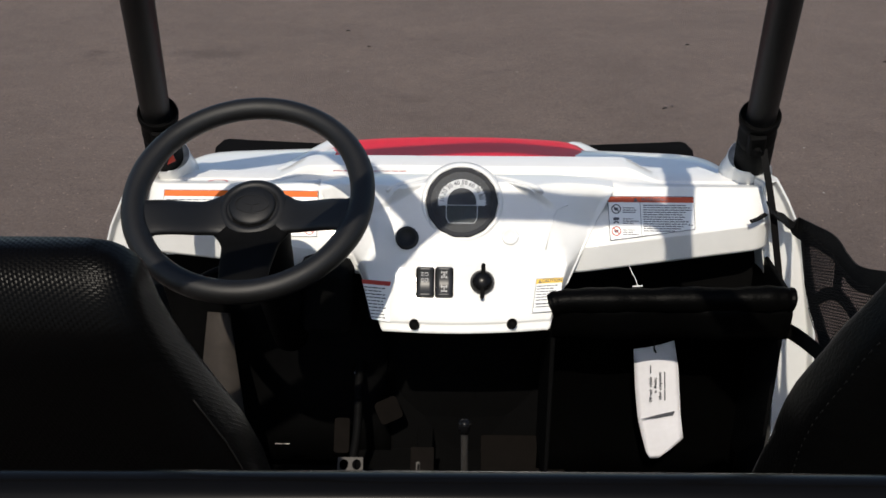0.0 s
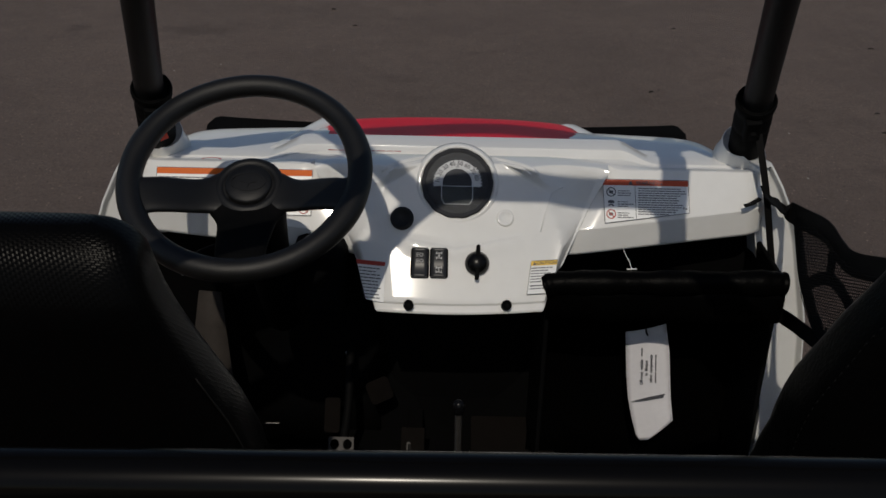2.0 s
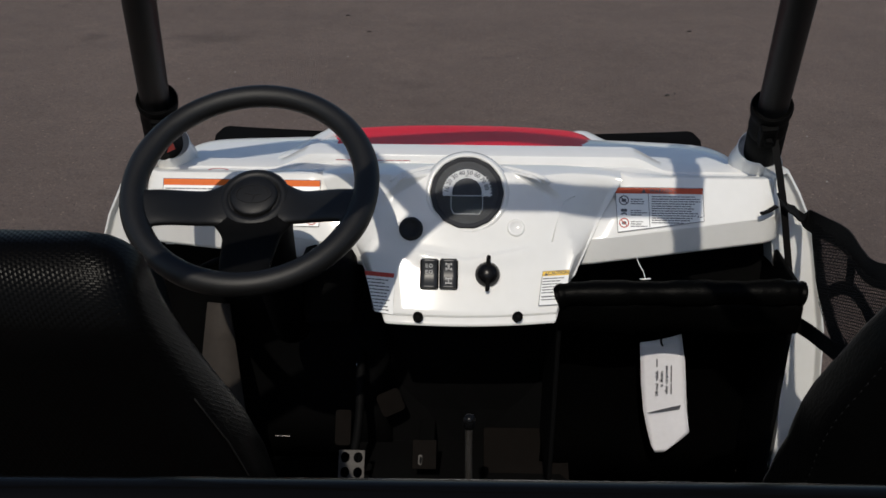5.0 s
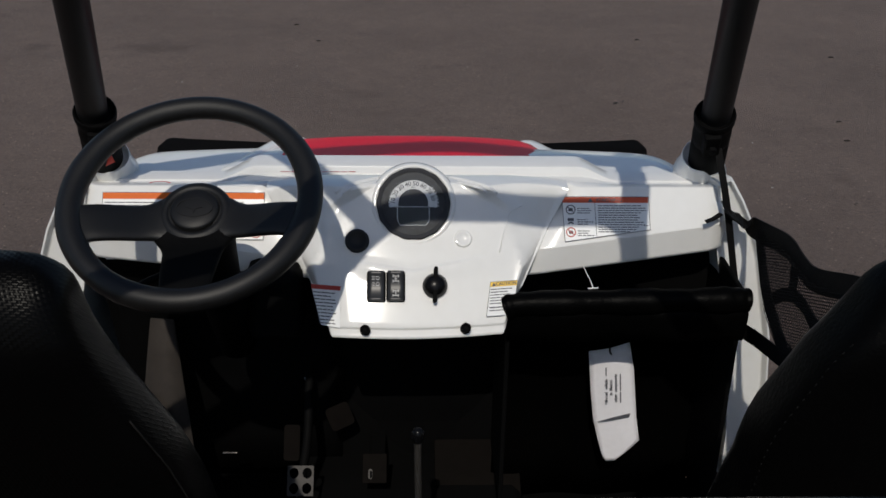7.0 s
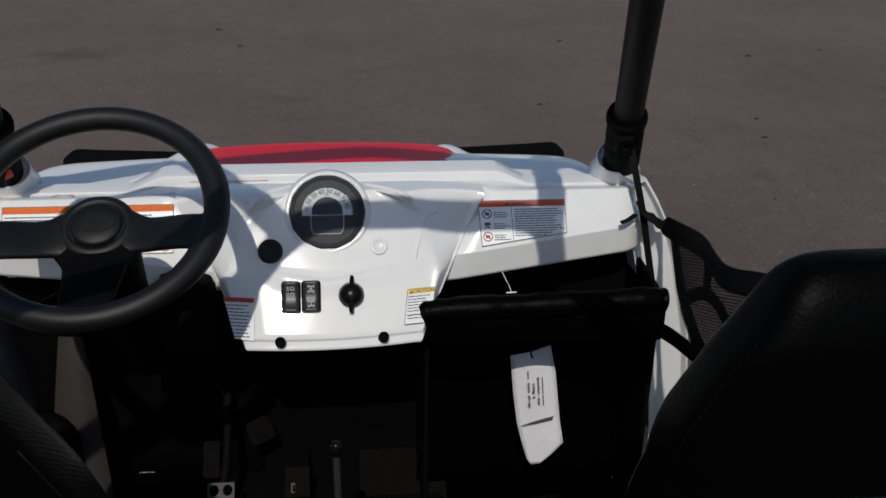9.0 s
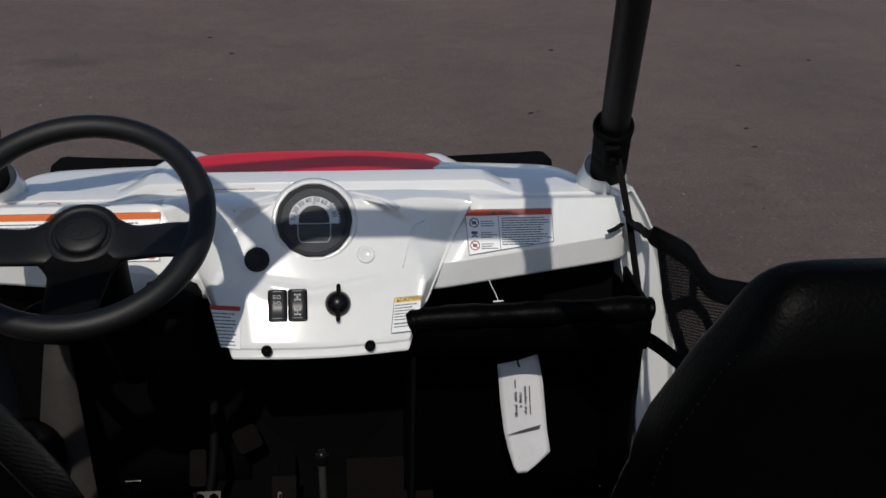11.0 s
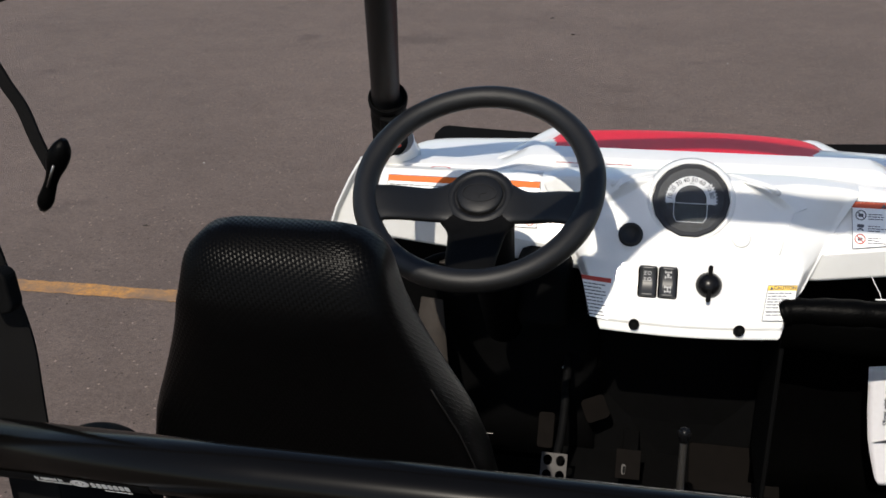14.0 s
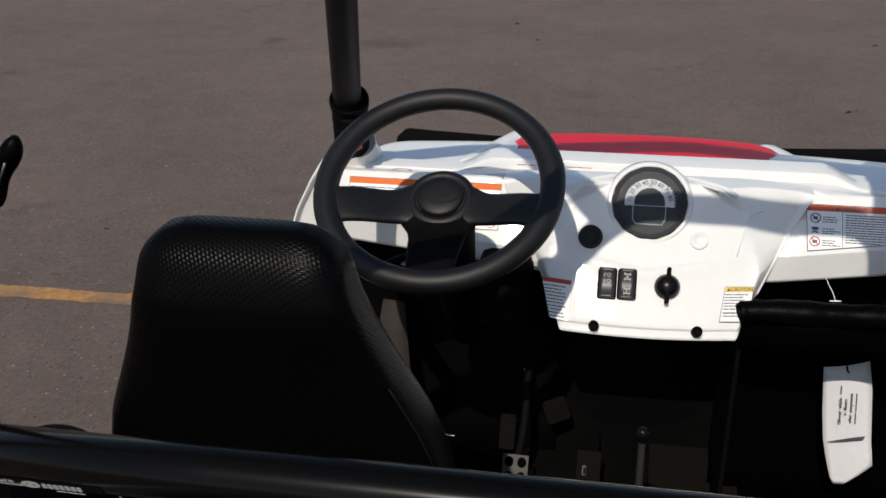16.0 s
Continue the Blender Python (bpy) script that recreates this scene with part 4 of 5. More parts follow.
# ---- passenger side ----
def glove_bin():
    """Open black storage bin: lip roll, front wall, floor, ends and back."""
    b = part("storage_bin", a_box(0.150, 0.500, 0.055, 0.065, 0.78, 0.945), M_BLACK, utv, "open black storage bin under the dashboard", smooth=False)
    part("bin_floor", a_box(0.150, 0.500, 0.022, 0.055, 0.775, 0.785), M_BLACK, b, smooth=False)
    part("bin_end", a_box(0.141, 0.149, -0.11, 0.065, 0.50, 0.890), M_BLACK, b, bevel=0.003)
    part("bin_end", a_box(0.501, 0.509, -0.11, 0.065, 0.50, 0.900), M_BLACK, b, bevel=0.003)
    lip = smooth_line([(0.136, -0.112, 0.872), (0.16, -0.112, 0.879), (0.24, -0.113, 0.882), (0.33, -0.113, 0.884), (0.42, -0.113, 0.886), (0.49, -0.112, 0.887), (0.514, -0.111, 0.884)], 8)
    rad = [0.0195 + 0.0012 * math.sin(k * 0.55) + 0.0007 * math.sin(k * 1.7) for k in range(len(lip))]
    rad[0], rad[-1] = 0.014, 0.015
    part("bin_lip", tube(lip, rad, 20), M_VINYL, b, "rolled black vinyl edge with faint wrinkles")
    rows = []
    for z, y in ((0.880, -0.121), (0.862, -0.125), (0.838, -0.123), (0.816, -0.117), (0.811, -0.105), (0.818, -0.055), (0.79, 0.004), (0.74, 0.022), (0.62, 0.035), (0.48, 0.045), (0.38, 0.055)):
        rows.append([(x, y + 0.004 * math.sin(40 * x + 9 * z), z) for x in np.linspace(0.142, 0.512, 24)])
    part("bin_front", sheet(rows), M_VINYL, b, "black drop panel below the bin", solid=0.005)
    part("bin_rib", tube([(0.30, 0.045, 0.80), (0.30, 0.045, 0.86), (0.31, 0.04, 0.90)], 0.01, 10), M_BLACK, b)


glove_bin()


def plastic_fastener():
    t = tagged(new("tag_fastener"), "white plastic T-bar fastener caught in the storage bin", "fastener")
    part("bar", tube([(0.269, -0.0835, 0.8912), (0.285, -0.0835, 0.8922)], 0.0012, 8), M_FILM, t)
    part("thread", tube(smooth_line([(0.277, -0.0835, 0.892), (0.274, -0.075, 0.90), (0.270, -0.060, 0.905), (0.268, -0.040, 0.908)]), 0.0006, 6), M_FILM, t)


plastic_fastener()


def hang_tag():
    t = tagged(new("hang_tag"), "white paper tag with small print hanging from the storage bin", "paper tag")
    y0 = -0.012
    o = frame_at(Vector((0.288, y0, 0.755)), (1, 0, 0), (0, -1, 0))
    # left and right edge of the sheet, top to bottom
    edges = [((0.0, -0.019), (0.075, 0.0)), ((0.005, -0.055), (0.088, -0.053)), ((0.011, -0.101), (0.096, -0.105)), ((0.021, -0.158), (0.103, -0.150)), ((0.032, -0.197), (0.113, -0.197)), ((0.044, -0.232), (0.086, -0.225)), ((0.057, -0.252), (0.061, -0.251))]

    def bend(u, v):
        return 0.004 * math.sin(40 * u + 12 * v) + 0.05 * max(0, -0.15 - v) + 0.006

    rows = []
    for (a, b), (c, d) in zip(edges, edges[1:]):
        for k in (0, 0.34, 0.67):
            row = []
            for q in np.linspace(0, 1, 9):
                u = (a[0] + (c[0] - a[0]) * k) * (1 - q) + (b[0] + (d[0] - b[0]) * k) * q
                v = (a[1] + (c[1] - a[1]) * k) * (1 - q) + (b[1] + (d[1] - b[1]) * k) * q
                row.append(o @ Vector((0.05 + (u - 0.05) * 0.9, v, bend(u, v))))
            rows.append(row)
    part("sheet", sheet(rows), M_PAPER, t, "folded white paper", solid=0.0012)
    back = [[p + Vector((0.0015, 0.004, -0.004)) for p in row] for row in rows[2:10]]
    part("second_sheet", sheet(back), M_PAPER, t, solid=0.001)
    ink = bmesh.new()
    # words run up the sheet; what is too blurred to read is a bar
    for u, v, words in ((0.036, -0.124, ("Off-road", "vehicle", 0.016)), (0.044, -0.104, ("in", "Mexico")), (0.052, -0.118, ("other", "components")), (0.060, -0.118, (0.022, 0.034))):
        for word in words:
            h = word if isinstance(word, float) else 0.0037 * len(word)
            uu = u - 0.10 * (v + 0.05)
            at = o @ Matrix.Translation((uu, v, bend(uu, v + h / 2) + 0.0010)) @ pose(0, 0, 0, 0, 0, 95.7)
            if isinstance(word, float):
                prism(quad(0, h, -0.0010, 0.0010), 0.0004, at, ink)
            else:
                lettering(word, 0.0074, at, ink, "LEFT")
            v += h + 0.0024
    tagged(part("print", ink, M_INK, t, smooth=False), kind="stuff")
    part("tear", prism([(0.029, -0.158), (0.058, -0.148), (0.086, -0.140), (0.084, -0.149), (0.056, -0.155)], 0.0005, o @ Matrix.Translation((0, 0, 0.0112))), M_INK, t, "dark slit in the paper", smooth=False)
    part("cord", tube(smooth_line([(0.316, -0.118, 0.868), (0.320, -0.080, 0.835), (0.326, y0 - 0.012, 0.772), (0.326, y0 - 0.014, 0.745), (0.330, y0 - 0.013, 0.735)]), 0.0016, 8), M_WEB, t, "thin black cord")


hang_tag()


# ---- roll cage ----
def cage():
    # The rear hoop's unseen top is bent to cast the stripes on the dash.
    left = [(-0.605, -0.95, 1.06), (-0.618, -0.935, 1.22), (-0.612, -0.90, 1.37), (-0.56, -0.865, 1.465), (-0.44, -0.81, 1.505), (-0.29, -0.75, 1.525), (-0.212, -0.718, 1.555), (-0.172, -0.708, 1.605), (-0.138, -0.705, 1.662), (-0.098, -0.704, 1.706), (-0.045, -0.704, 1.724)]
    right = [(0.10, -0.700, 1.725), (0.21, -0.696, 1.724), (0.245, -0.697, 1.718), (0.266, -0.705, 1.704), (0.279, -0.718, 1.684), (0.293, -0.750, 1.640), (0.36, -0.795, 1.575), (0.53, -0.855, 1.47), (0.612, -0.90, 1.33), (0.618, -0.94, 1.18), (0.605, -0.95, 1.06)]
    c = part("roll_cage", tube(smooth_line(left + right), 0.0225, 20), M_CAGE, utv, "black painted steel roll cage")
    part("rear_bar", tube([(-0.615, -0.945, 1.1674), (-0.3, -0.945, 1.1705), (0, -0.945, 1.1734), (0.3, -0.945, 1.1763), (0.615, -0.945, 1.1794)], 0.0205, 48), M_BAR, c, "black painted steel cross bar with a soft sheen")
    lf, lt, rf, rt = Vector((-0.496, 0.045, 1.085)), Vector((-0.372, -0.362, 1.61)), Vector((0.470, 0.045, 1.085)), Vector((0.368, -0.362, 1.61))
    front = [tuple(lf.lerp(lt, k)) for k in (0, 0.3, 0.6, 0.85, 1)]
    # unseen header, bowed so that its shadow band falls across the hood
    front += [(-0.335, -0.416, 1.675), (-0.27, -0.434, 1.70), (-0.15, -0.420, 1.708), (0, -0.400, 1.710), (0.15, -0.423, 1.708), (0.26, -0.452, 1.70), (0.325, -0.436, 1.675)]
    front += [tuple(rf.lerp(rt, k)) for k in (1, 0.85, 0.6, 0.3, 0)]
    part("front_hoop", tube(smooth_line(front), 0.0225, 20), M_CAGE, c)
    for s in (-1, 1):
        # unseen roof rails, set to continue the shadow stripes
        back = (0.277, -0.712, 1.692) if s > 0 else (-0.125, -0.712, 1.692)
        part("roof_rail", tube([back, (s * 0.318, -0.405, 1.678)], 0.0225, 16), M_CAGE, c)
        part("cage_leg", tube([(s * 0.600, -0.944, 1.07), (s * 0.600, -0.95, 0.62)], 0.0225, 16), M_GLOSSBLACK, c)
    return c


CAGE = cage()


def pillar_clamp(side, ox):
    """Clamp, stub and flared white boot at the foot of a front pillar."""
    foot, up = Vector((side * 0.472 + ox, 0.055, 1.072)), Vector((side * 0.4335 + ox * 0.9, -0.085, 1.247))
    d = (up - foot).normalized()
    m = frame_at(foot, (1, 0, 0.0), d)
    stub = part("pillar_stub", lathe([(0.0295, -0.035), (0.0295, 0.02), (0.0275, 0.07)], 28, m=m), M_BLACK, CAGE, "black steel stub")
    bm = bmesh.new()
    lathe([(0.027, 0.030), (0.0292, 0.034), (0.0298, 0.050), (0.0285, 0.072), (0.0290, 0.080), (0.0312, 0.088), (0.0318, 0.098), (0.0300, 0.104), (0.024, 0.095)], 28, bm, m)
    part("clamp_collar", bm, M_BLACK, CAGE, "black cast clamp collar", bevel=0.002)
    q = m @ Matrix.Translation((side * -0.006, -0.027, 0.040))
    part("clamp_ear", prism(rounded(0.026, 0.022, 0.004), 0.05, q), M_BLACK, CAGE, bevel=0.003, smooth=False)
    part("clamp_bolt", lathe([(0.007, 0.0), (0.007, 0.006), (0.004, 0.007)], 6, m=m @ Matrix.Translation((side * -0.006, -0.038, 0.062)) @ pose(0, 0, 0, 90, 0, 0)), M_BLACK, CAGE, "black bolt head", smooth=False)
    boot = lathe([(0.044, -0.072), (0.0385, -0.054), (0.0350, -0.036), (0.0335, -0.025), (0.0325, -0.019), (0.0316, -0.018), (0.0305, -0.022), (0.0300, -0.035)], 36, m=m @ Matrix.Translation((side * -0.007, 0.004, -0.005 if side > 0 else -0.014)))
    part("pillar_boot", boot, M_WHITE, utv, "flared white plastic pillar base")


pillar_clamp(1, 0.0)
pillar_clamp(-1, -0.023)
part("red_sticker", prism([(-0.006, -0.012), (0.008, -0.008), (0.004, 0.012)], 0.0006, frame_at(Vector((-0.478, 0.028, 1.062)), (1, 0.3, 0.1), (0.25, -0.8, 0.5))), M_LENS, CAGE, "small red sticker", smooth=False)


def bar_decal():
    """A sticker wrapped round the rear cross bar; writing and maker's mark as plain shapes."""
    rng = random.Random(2)

    def at(x, angle, lift):
        n = Vector((0, -math.cos(radians(angle)), math.sin(radians(angle))))
        return frame_at(Vector((x, -0.945, 1.1675 + (x + 0.6) * 0.0098)) + n * (0.0205 + lift), (1, 0, 0.0098), n)

    rows = [[at(x, a, 0.0003).translation for x in (-0.60, -0.50, -0.38)] for a in range(-54, -6, 5)]
    st = part("label_sticker", sheet(rows), M_BLACK, CAGE, "black sticker with small white print on the cross bar")
    bm = bmesh.new()
    for row in range(2):
        text_bars(bm, at(-0.60, -18 - row * 14, 0.0006), 0.02, 0.100, 0, 0.0030, rng, 0.05)
    lettering("is tested in", 0.0050, at(-0.4465, -19, 0.0004), bm, "RIGHT")
    lettering("requirements", 0.0050, at(-0.4415, -31, 0.0004), bm, "RIGHT")
    q = at(-0.4335, -22, 0.0006)
    ring_prism(0.5, 1.0, 0.0003, q @ Matrix.Diagonal((0.0072, 0.0042, 1, 1)), 24, bm)
    prism([(-0.0026, 0), (0, -0.0016), (0.0026, 0), (0, 0.0016)], 0.0003, q, bm)
    for k in range(7):
        prism(rounded(0.0034, 0.0058, 0.001, 2, 0.0105 + k * 0.0044, 0), 0.0003, q, bm)
    text_bars(bm, at(-0.60, -35, 0.0006), 0.185, 0.207, 0, 0.0013, rng, 0.1)
    tagged(part("print", bm, M_PALE, st, smooth=False), kind="stuff")


bar_decal()


# ---- seats ----
def seat(x0, dy, label, cover):
    """A bucket seat: backrest with rounded shoulders, cushion and stitches."""
    s = part("bucket_seat", bmesh_seat_back(x0, dy), cover, utv, label)
    rows = []
    for k in range(9):
        z = 0.50 + 0.10 * k / 8
        f = 1 - 0.12 * (2 * k / 8 - 1) ** 4
        rows.append([(x0 + 0.235 * f * math.copysign(abs(math.cos(a)) ** 0.35, math.cos(a)), -0.435 + dy + 0.185 * f * math.copysign(abs(math.sin(a)) ** 0.35, math.sin(a)), z) for a in np.linspace(0, 2 * math.pi, 40, endpoint=False)])
    bm = sheet(rows, close=True)
    bm.verts.ensure_lookup_table()
    bm.faces.new(bm.verts[:40])
    bm.faces.new(bm.verts[-40:])
    part("seat_cushion", bm, M_VINYL, s, "black vinyl seat cushion")
    part("seat_base", a_box(x0 - 0.20, x0 + 0.20, -0.60 + dy, -0.30 + dy, 0.36, 0.50), M_BLACK, s, bevel=0.02)
    if x0 > 0:
        across, back = 0.97, 0.58
        for sd in (-1, 1):
            st = bmesh.new()
            for z in np.arange(0.95, 1.185, 0.0085):
                ends = []
                for q in (z, z + 0.004):
                    w, yc, th = seat_section(q, 0.022)
                    ends.append(Vector((x0 + sd * w * across, yc + dy - th * back, q)))
                tube(ends, 0.0006, 5, st)
            tagged(part("stitching", st, M_THREAD, s, "row of faint black stitches"), kind="stuff")
    if x0 < 0:
        edge = []
        for z in np.linspace(0.70, 1.10, 24):
            w, yc, th = seat_section(z)
            edge.append((x0 + w * 0.985, yc + dy - th * 0.55, z))
        part("edge_piping", tube(edge, 0.0009, 8), M_PIPING, s, "thin grey piping along the seat edge")
    return s


def seat_section(z, fuller=0.0):
    """Half width, middle depth and half thickness of a backrest at height z."""
    bulge = fuller * ease(1.0, 1.10, z) * ease(1.235, 1.15, z)
    z += 0.005
    k = [(0.60, 0.19), (0.75, 0.193), (0.90, 0.188), (1.00, 0.173), (1.05, 0.158), (1.10, 0.135), (1.15, 0.114), (1.20, 0.099), (1.225, 0.094), (1.238, 0.086), (1.248, 0.072), (1.253, 0.054)]
    w = float(np.interp(z, [a for a, _ in k], [b for _, b in k]))
    th = 0.056 - 0.012 * ease(1.0, 1.25, z)
    return w + bulge, -0.60 - 0.12 * (z - 0.6) / 0.65, th


def bmesh_seat_back(x0, dy):
    rows = []
    zs = list(np.linspace(0.60, 1.18, 26)) + [1.192, 1.203, 1.213, 1.222, 1.230, 1.237, 1.243, 1.244, 1.2455, 1.247, 1.248]
    n = 64
    for z in zs:
        w, yc, th = seat_section(z, 0.022 if x0 > 0 else 0.0)
        t = max(0, (z - 1.180) / 0.07)
        th *= math.sqrt(max(0.0, 1 - t * t)) * 0.98 + 0.02
        row = []
        for a in np.linspace(0, 2 * math.pi, n, endpoint=False):
            c, s = math.cos(a), math.sin(a)
            x = w * math.copysign(abs(c) ** 0.42, c)
            y = th * math.copysign(abs(s) ** 0.55, s)
            hollow = 0.020 * max(0, s) * (1 - abs(c)) * ease(1.2, 1.0, z)
            row.append((x0 + x, yc + dy + y + 0.03 * t * 0.6 - hollow, z))
        rows.append(row)
    bm = sheet(rows, close=True)
    bm.verts.ensure_lookup_table()
    bm.faces.new(bm.verts[:n])
    bm.faces.new(bm.verts[-n:])
    return bm


seat(-0.372, 0.0, "black woven-pattern vinyl bucket seat on the driver's side", M_WEAVE)
seat(0.475, 0.0, "black vinyl bucket seat with stitched edge on the passenger side", M_VINYL)


# ---- footwell ----
def pedal(x, y, z, w, h, holes, name, label):
    n = Vector((0, -0.75, 0.66))
    m = frame_at(Vector((x, y, z)), (1, 0, 0), n)
    bm = bmesh.new()
    # a plate built as bars round its holes
    t = 0.004
    nx, ny = holes
    cw, ch = w / nx, h / ny
    for i in range(nx):
        for j in range(ny):
            cx, cy = -w / 2 + cw * (i + 0.5), -h / 2 + ch * (j + 0.5)
            inner = [(cx + 0.36 * cw * math.cos(a), cy + 0.36 * ch * math.sin(a)) for a in np.arange(16) * math.pi / 8]
            outer = []
            for a in np.arange(16) * math.pi / 8:
                k = 0.5 / max(abs(math.cos(a)), abs(math.sin(a)))
                outer.append((cx + cw * k * math.cos(a), cy + ch * k * math.sin(a)))
            vi = [[bm.verts.new(m @ Vector((px, py, q))) for px, py in inner] for q in (0, t)]
            vo = [[bm.verts.new(m @ Vector((px, py, q))) for px, py in outer] for q in (0, t)]
            for k in range(16):
                e = (k + 1) % 16
                bm.faces.new((vi[1][k], vi[1][e], vo[1][e], vo[1][k]))
                bm.faces.new((vi[0][k], vo[0][k], vo[0][e], vi[0][e]))
                bm.faces.new((vi[0][k], vi[0][e], vi[1][e], vi[1][k]))
                bm.faces.new((vo[0][k], vo[1][k], vo[1][e], vo[0][e]))
    p = part(name, bm, M_PLATE, utv, label, smooth=False)
    part("pedal_arm", tube(smooth_line([(x, y + 0.006, z - 0.005), (x + 0.01, y + 0.05, z + 0.06), (x + 0.01, y + 0.11, z + 0.13), (x + 0.01, 0.125, z + 0.16)]), 0.008, 10), M_BLACK, p)
    return p


pedal(-0.200, -0.046, 0.490, 0.046, 0.052, (2, 2), "brake_pedal", "grey steel pedal plate with four round holes")
part("accelerator_pedal", prism(rounded(0.030, 0.066, 0.006), 0.008, frame_at(Vector((-0.225, 0.050, 0.500)), (1, 0, 0), (0, -0.8, 0.6))), M_DUST_SHADE, utv, "dusty pedal pad, coloured dark for the footwell shade", smooth=False, bevel=0.002)


def latch_plate():
    m = frame_at(Vector((-0.070, -0.012, 0.492)), (1, 0, 0), (0, -0.7, 0.71))
    p = part("latch_plate", prism(quad(-0.023, 0.020, -0.028, 0.024), 0.003, m), M_DUST_SHADE, utv, "dusty steel bracket plate, coloured dark for the footwell shade", smooth=False, bevel=0.001)
    part("slot", prism(rounded(0.007, 0.018, 0.003, cx=-0.009, cy=-0.012), 0.001, m @ Matrix.Translation((0, 0, 0.0026))), M_PLATE, p, "bright steel slot edge", smooth=False)
    part("slot_hole", prism(rounded(0.0042, 0.013, 0.002, cx=-0.008, cy=-0.013), 0.001, m @ Matrix.Translation((0, 0, 0.0032))), M_BLACK, p, smooth=False)
    part("bracket_arm", a_box(-0.085, -0.055, -0.005, 0.12, 0.45, 0.47), M_BLACK, p, bevel=0.003)


latch_plate()


def gear_lever():
    g = part("gear_lever", tube(smooth_line([(0.005, -0.306, 0.780), (0.0055, -0.304, 0.70), (0.008, -0.296, 0.56), (0.010, -0.29, 0.45)]), 0.0052, 16), M_LEVER, utv, "bright steel gear lever with black ball knob")
    part("knob", lathe([(0.006, -0.010), (0.0085, -0.004), (0.0095, 0.003), (0.0088, 0.009), (0.0055, 0.0125), (0.001, 0.0135)], 24, m=Matrix.Translation((0.005, -0.306, 0.777))), M_GLOSSBLACK, g)
    part("console", a_box(-0.07, 0.09, -0.62, -0.22, 0.36, 0.45), M_BLACK, g, bevel=0.02)
    part("lever_boot", lathe([(0.045, 0.44), (0.036, 0.47), (0.022, 0.50), (0.012, 0.53)], 24, m=Matrix.Translation((0.010, -0.291, 0))), M_RUBBER, g)


gear_lever()


def floor_mat():
    """Dusty patches of the floor between the black covers, with footwell shade put into their colour."""
    part("floor_mat", prism(rounded(0.160, 0.145, 0.006, cx=0.117, cy=0.010), 0.006, frame_at(Vector((0, 0.04, 0.42)), (1, 0, 0), (0, -0.45, 0.9))), M_DUST_SHADE, utv, "dusty floor mat, coloured dark for the footwell shade", smooth=False, bevel=0.002)
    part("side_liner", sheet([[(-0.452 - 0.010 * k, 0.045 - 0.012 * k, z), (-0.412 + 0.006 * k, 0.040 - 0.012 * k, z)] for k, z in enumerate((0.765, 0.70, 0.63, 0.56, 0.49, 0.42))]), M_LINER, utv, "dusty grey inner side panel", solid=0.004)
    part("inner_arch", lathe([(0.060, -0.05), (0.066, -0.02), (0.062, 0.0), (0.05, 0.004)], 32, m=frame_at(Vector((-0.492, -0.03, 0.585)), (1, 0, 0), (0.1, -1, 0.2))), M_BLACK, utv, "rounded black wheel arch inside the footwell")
    part("cover_patch", prism(rounded(0.044, 0.045, 0.008), 0.003, frame_at(Vector((-0.137, 0.06, 0.552)), (0.92, 0.1, 0.35), (0.2, -0.9, 0.3))), M_DUST_SHADE, utv, "dusty plastic cover, coloured dark for the footwell shade", smooth=False)


floor_mat()


# small strip added only to give a bright glint low in the footwell
part("glint_strip", a_box(-0.347, -0.320, 0.019, 0.023, 0.500, 0.502), M_LEVER, utv, "short steel strip added as a glint by the sill", bevel=0.001)


def belt_latch():
    """Red release and steel bracket low between the seats."""
    p = part("latch_bracket", prism(rounded(0.100, 0.022, 0.004), 0.004, frame_at(Vector((-0.122, -0.245, 0.497)), (1, -0.27, 0), (0, -0.5, 0.87))), M_PLATE, utv, "grey steel bracket between the seats", smooth=False, bevel=0.001)
    part("latch_bolt", lathe([(0.007, 0.0), (0.007, 0.005), (0.004, 0.006)], 6, m=frame_at(Vector((-0.150, -0.245, 0.502)), (1, 0, 0), (0, -0.5, 0.87))), M_STEEL, p, smooth=False)
    part("release_cord", tube(smooth_line([(0.205, -0.390, 0.60), (0.223, -0.374, 0.62), (0.250, -0.352, 0.622), (0.272, -0.335, 0.620)]), 0.0016, 10), M_REDINK, utv, "thin red release cord beside the seat")


belt_latch()


# ---- side net and belts ----
def strap(points, width, parent, name="strap", up=(1, 0, 0), steps=6):
    return part(name, tube(smooth_line(points, steps), 0, bm=None, flat=(width / 2, 0.0012), up=up), M_WEB, parent, smooth=False)


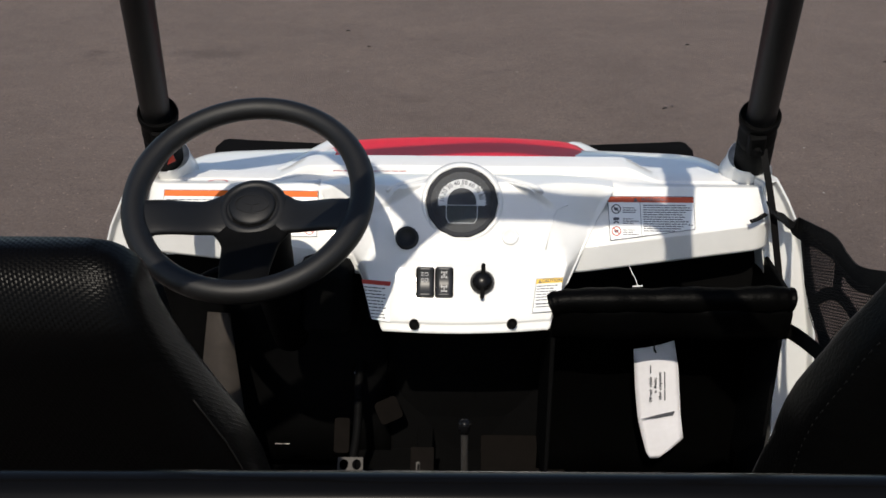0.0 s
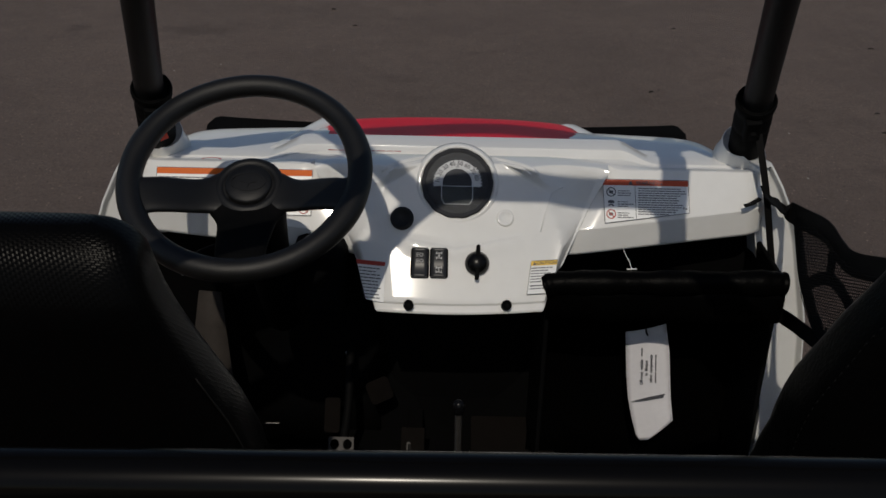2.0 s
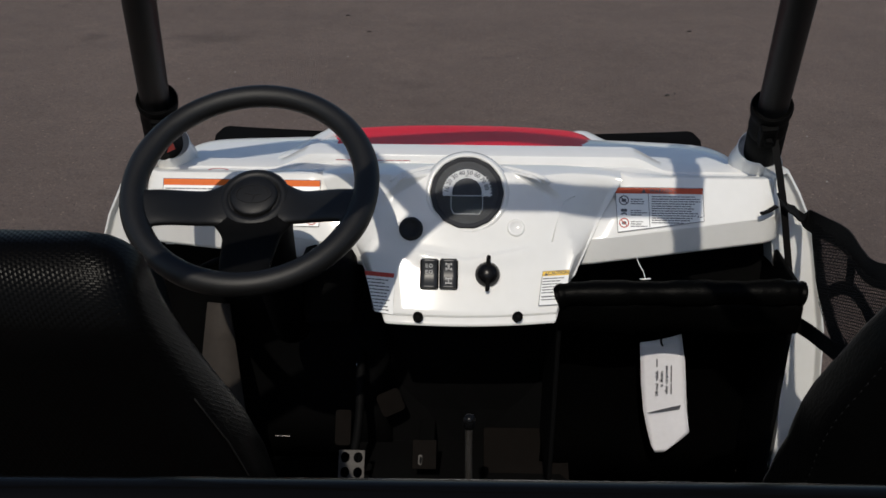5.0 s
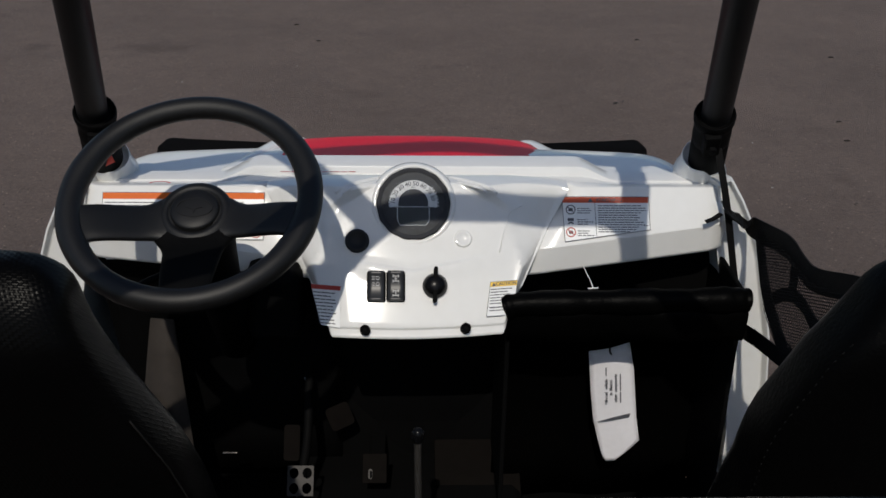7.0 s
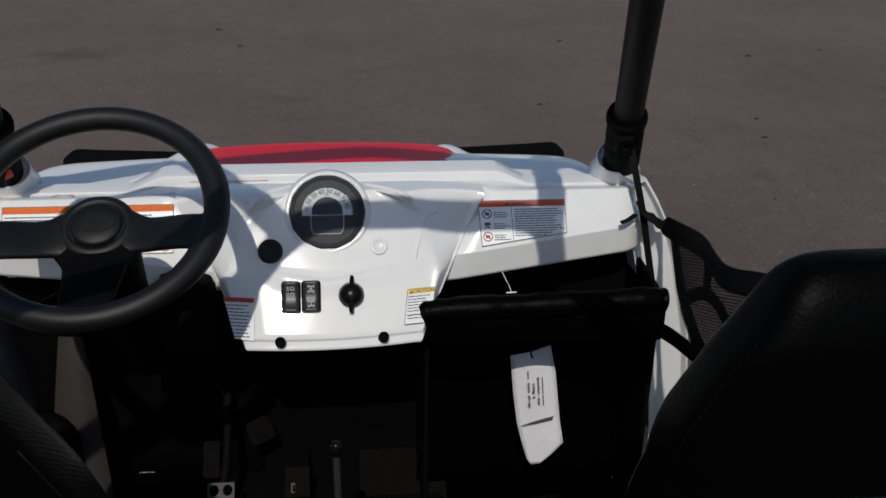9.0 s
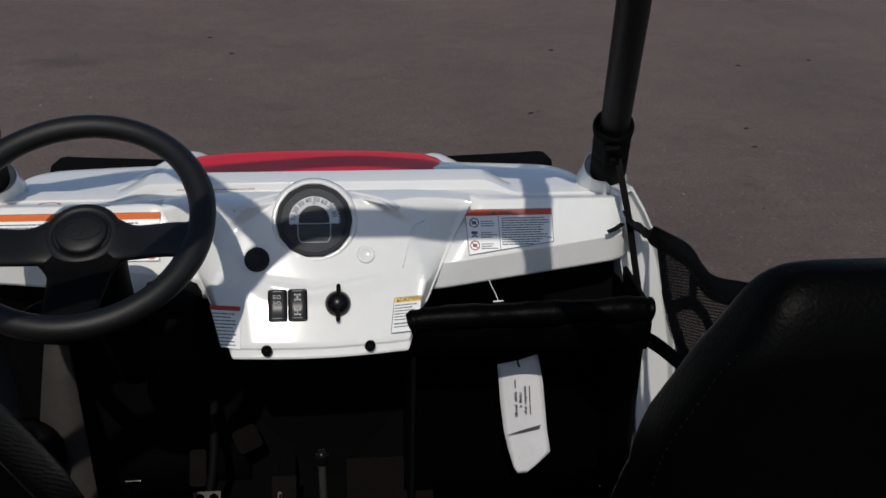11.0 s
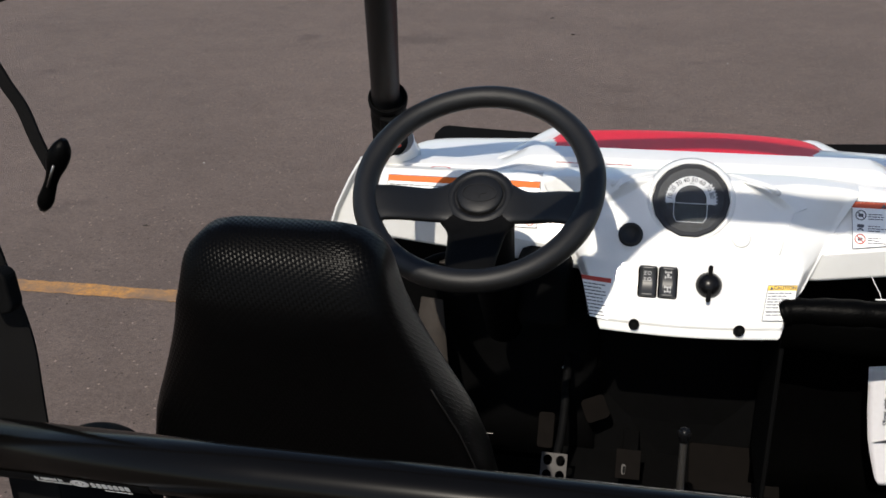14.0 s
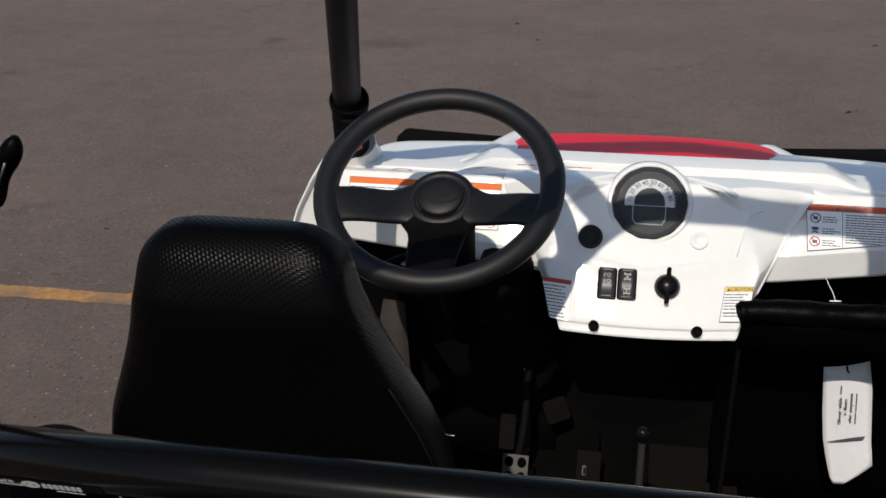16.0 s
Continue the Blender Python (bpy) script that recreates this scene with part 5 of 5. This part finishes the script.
def side_net():
    net = tagged(new("side_net"), "black mesh side net with webbing straps tied to the roll cage", "safety net")
    X = 0.535
    strap([(0.470, 0.012, 1.100), (0.474, -0.006, 1.070), (0.482, -0.022, 1.030), (0.492, -0.030, 0.985), (0.504, -0.032, 0.93), (0.520, -0.034, 0.86)], 0.0105, net, "front_strap", (0, 1, 0.2))
    strap([(0.482, -0.030, 1.006), (0.505, -0.026, 0.986), (0.532, -0.030, 0.972), (X, -0.101, 0.988), (X, -0.150, 1.000), (X, -0.185, 1.004), (X, -0.230, 1.000), (X, -0.285, 1.008), (X + 0.006, -0.435, 1.064), (0.578, -0.66, 1.10), (0.605, -0.90, 1.14)], 0.034, net, "top_strap")
    strap([(X, -0.047, 0.978), (X, -0.075, 0.946), (X, -0.103, 0.916), (X, -0.140, 0.892), (X, -0.180, 0.874), (X, -0.230, 0.856)], 0.030, net, "edge_strap")
    strap([(0.516, 0.006, 0.812), (X - 0.012, -0.055, 0.808), (X, -0.110, 0.816), (X, -0.175, 0.834), (X, -0.235, 0.851), (X + 0.008, -0.435, 0.906), (0.57, -0.70, 0.97), (0.60, -0.92, 1.00)], 0.026, net, "bottom_strap")
    strap([(X + 0.003, -0.133, 0.896), (X + 0.003, -0.170, 0.926), (X + 0.003, -0.210, 0.946), (X + 0.003, -0.250, 0.950), (X + 0.004, -0.305, 0.946), (X + 0.008, -0.455, 0.976)], 0.020, net, "middle_strap")
    strap([(X + 0.002, -0.193, 1.001), (X + 0.002, -0.201, 0.974), (X + 0.002, -0.207, 0.946)], 0.024, net, "cross_strap", (1, 0, 0))
    strap([(X + 0.010, -0.225, 0.858), (X + 0.040, -0.150, 0.76), (X + 0.060, -0.090, 0.66), (X + 0.072, -0.050, 0.55), (X + 0.072, -0.04, 0.44)], 0.030, net, "lower_strap")
    strap([(0.480, -0.026, 0.993), (0.466, -0.034, 0.988), (0.454, -0.036, 0.984)], 0.008, net, "strap_end", (0, 0, 1))
    bm = bmesh.new()

    def inside(y, z):
        top = float(np.interp(-y, (0.035, 0.101, 0.185, 0.285, 0.52), (0.981, 0.988, 1.004, 1.008, 1.078)))
        low = float(np.interp(-y, (0.035, 0.075, 0.103, 0.18, 0.235, 0.52), (0.981, 0.946, 0.916, 0.874, 0.854, 0.92)))
        return -0.52 < y < -0.045 and low < z < top

    pitch, rise = 0.0048, 0.44
    for d in (1, -1):
        for k in range(-60, 60):
            run = []
            for j in range(71):
                y = -0.030 - j * 0.007
                z = 0.95 + d * (y + 0.3) * rise + k * pitch
                ok = inside(y, z)
                if ok:
                    run.append((X - 0.002 - 0.010 * math.sin(9 * y + 7 * z) ** 2, y, z))
                if (not ok or j == 70) and run:
                    if len(run) > 1:
                        tube(run, 0.0007, 4, bm, up=(1, 0.1, 0))
                    run = []
    tagged(part("mesh", bm, M_WEB, net, "fine black diamond mesh", smooth=False), kind="stuff")


side_net()


def seat_belt():
    b = tagged(new("seat_belt"), "black webbing seat belt with buckle hanging from the roll cage", "seat belt")
    strap([(-0.555, -0.83, 1.52), (-0.530, -0.845, 1.46), (-0.508, -0.85, 1.415), (-0.498, -0.85, 1.395), (-0.492, -0.85, 1.370), (-0.486, -0.848, 1.348)], 0.010, b, "upper_webbing", (0, 1, 0.1))
    a, b2 = Vector((-0.470, -0.850, 1.372)), Vector((-0.500, -0.850, 1.316))
    line = [a.lerp(b2, k / 12) for k in range(13)]
    buckle = part("buckle", tube(line, [0.0030, 0.0062, 0.0078, 0.0082, 0.0076, 0.0062, 0.0052, 0.0048, 0.0050, 0.0056, 0.0062, 0.0056, 0.0028], 14), M_VINYL, b, "black plastic belt buckle with rounded ends")
    part("tongue", tube([a.lerp(b2, 0.30) + Vector((0.002, -0.008, 0)), a.lerp(b2, 0.62) + Vector((0.001, -0.0055, 0))], 0.0011, 8), M_LEVER, buckle, "thin steel edge")
    strap([(-0.590, -0.87, 1.330), (-0.570, -0.855, 1.295), (-0.566, -0.85, 1.25), (-0.560, -0.85, 1.20), (-0.560, -0.855, 1.15), (-0.560, -0.86, 1.10), (-0.565, -0.86, 1.02), (-0.575, -0.86, 0.80), (-0.57, -0.80, 0.48)], 0.048, b, "lower_webbing", (0, 1, 0.05))
    part("adjuster", prism(rounded(0.034, 0.036, 0.008), 0.016, frame_at(Vector((-0.546, -0.858, 1.252)), (1, 0, 0.1), (0, -1, 0.1))), M_BLACK, b, "black plastic webbing adjuster", smooth=False, bevel=0.003)


seat_belt()

# rear bodywork and wheels
rear = part("rear_body", a_box(-0.60, 0.58, -1.95, -1.02, 0.50, 0.80), M_BLACK, utv, "black plastic cargo bed", bevel=0.03)
part("bed_wall", a_box(-0.62, -0.58, -1.95, -1.02, 0.80, 0.95), M_WHITE, rear, bevel=0.008)
part("bed_wall", a_box(0.56, 0.60, -1.95, -1.02, 0.80, 0.95), M_WHITE, rear, bevel=0.008)
dome = [(0.060 * math.sqrt(max(0, 1 - (k / 10) ** 2)), 0.055 * k / 10) for k in range(10)] + [(0.002, 0.055)]
part("belt_reel_cover", lathe([(0.060, -0.25)] + dome, 36, m=Matrix.Translation((-0.590, -0.745, 0.968))), M_BLACK, utv, "rounded black plastic belt reel cover")


def road_wheel(x, y):
    m = frame_at(Vector((x, y, 0.315)), (0, 1, 0), (1, 0, 0))
    w = part("road_wheel", lathe([(0.17, -0.10), (0.26, -0.115), (0.30, -0.105), (0.312, -0.08), (0.315, 0.0), (0.312, 0.08), (0.30, 0.105), (0.26, 0.115), (0.17, 0.10)], 48, m=m,
                                 wobble=lambda a: 1 + 0.004 * math.cos(24 * a)), M_TYRE, utv, "black knobbly off-road tyre on steel rim")
    part("rim", lathe([(0.168, -0.09), (0.165, -0.02), (0.06, -0.01), (0.06, 0.01), (0.165, 0.02), (0.168, 0.09)], 36, m=m), M_PLATE, w)


for x in (-0.53, 0.49):
    for y in (0.66, -1.38):
        road_wheel(x, y)
for y in (0.66, -1.38):
    part("axle", tube([(-0.50, y, 0.315), (0.46, y, 0.315)], 0.03, 12), M_BLACK, utv)
part("chassis", a_box(-0.22, 0.20, -1.6, 0.75, 0.30, 0.42), M_BLACK, utv, bevel=0.02)
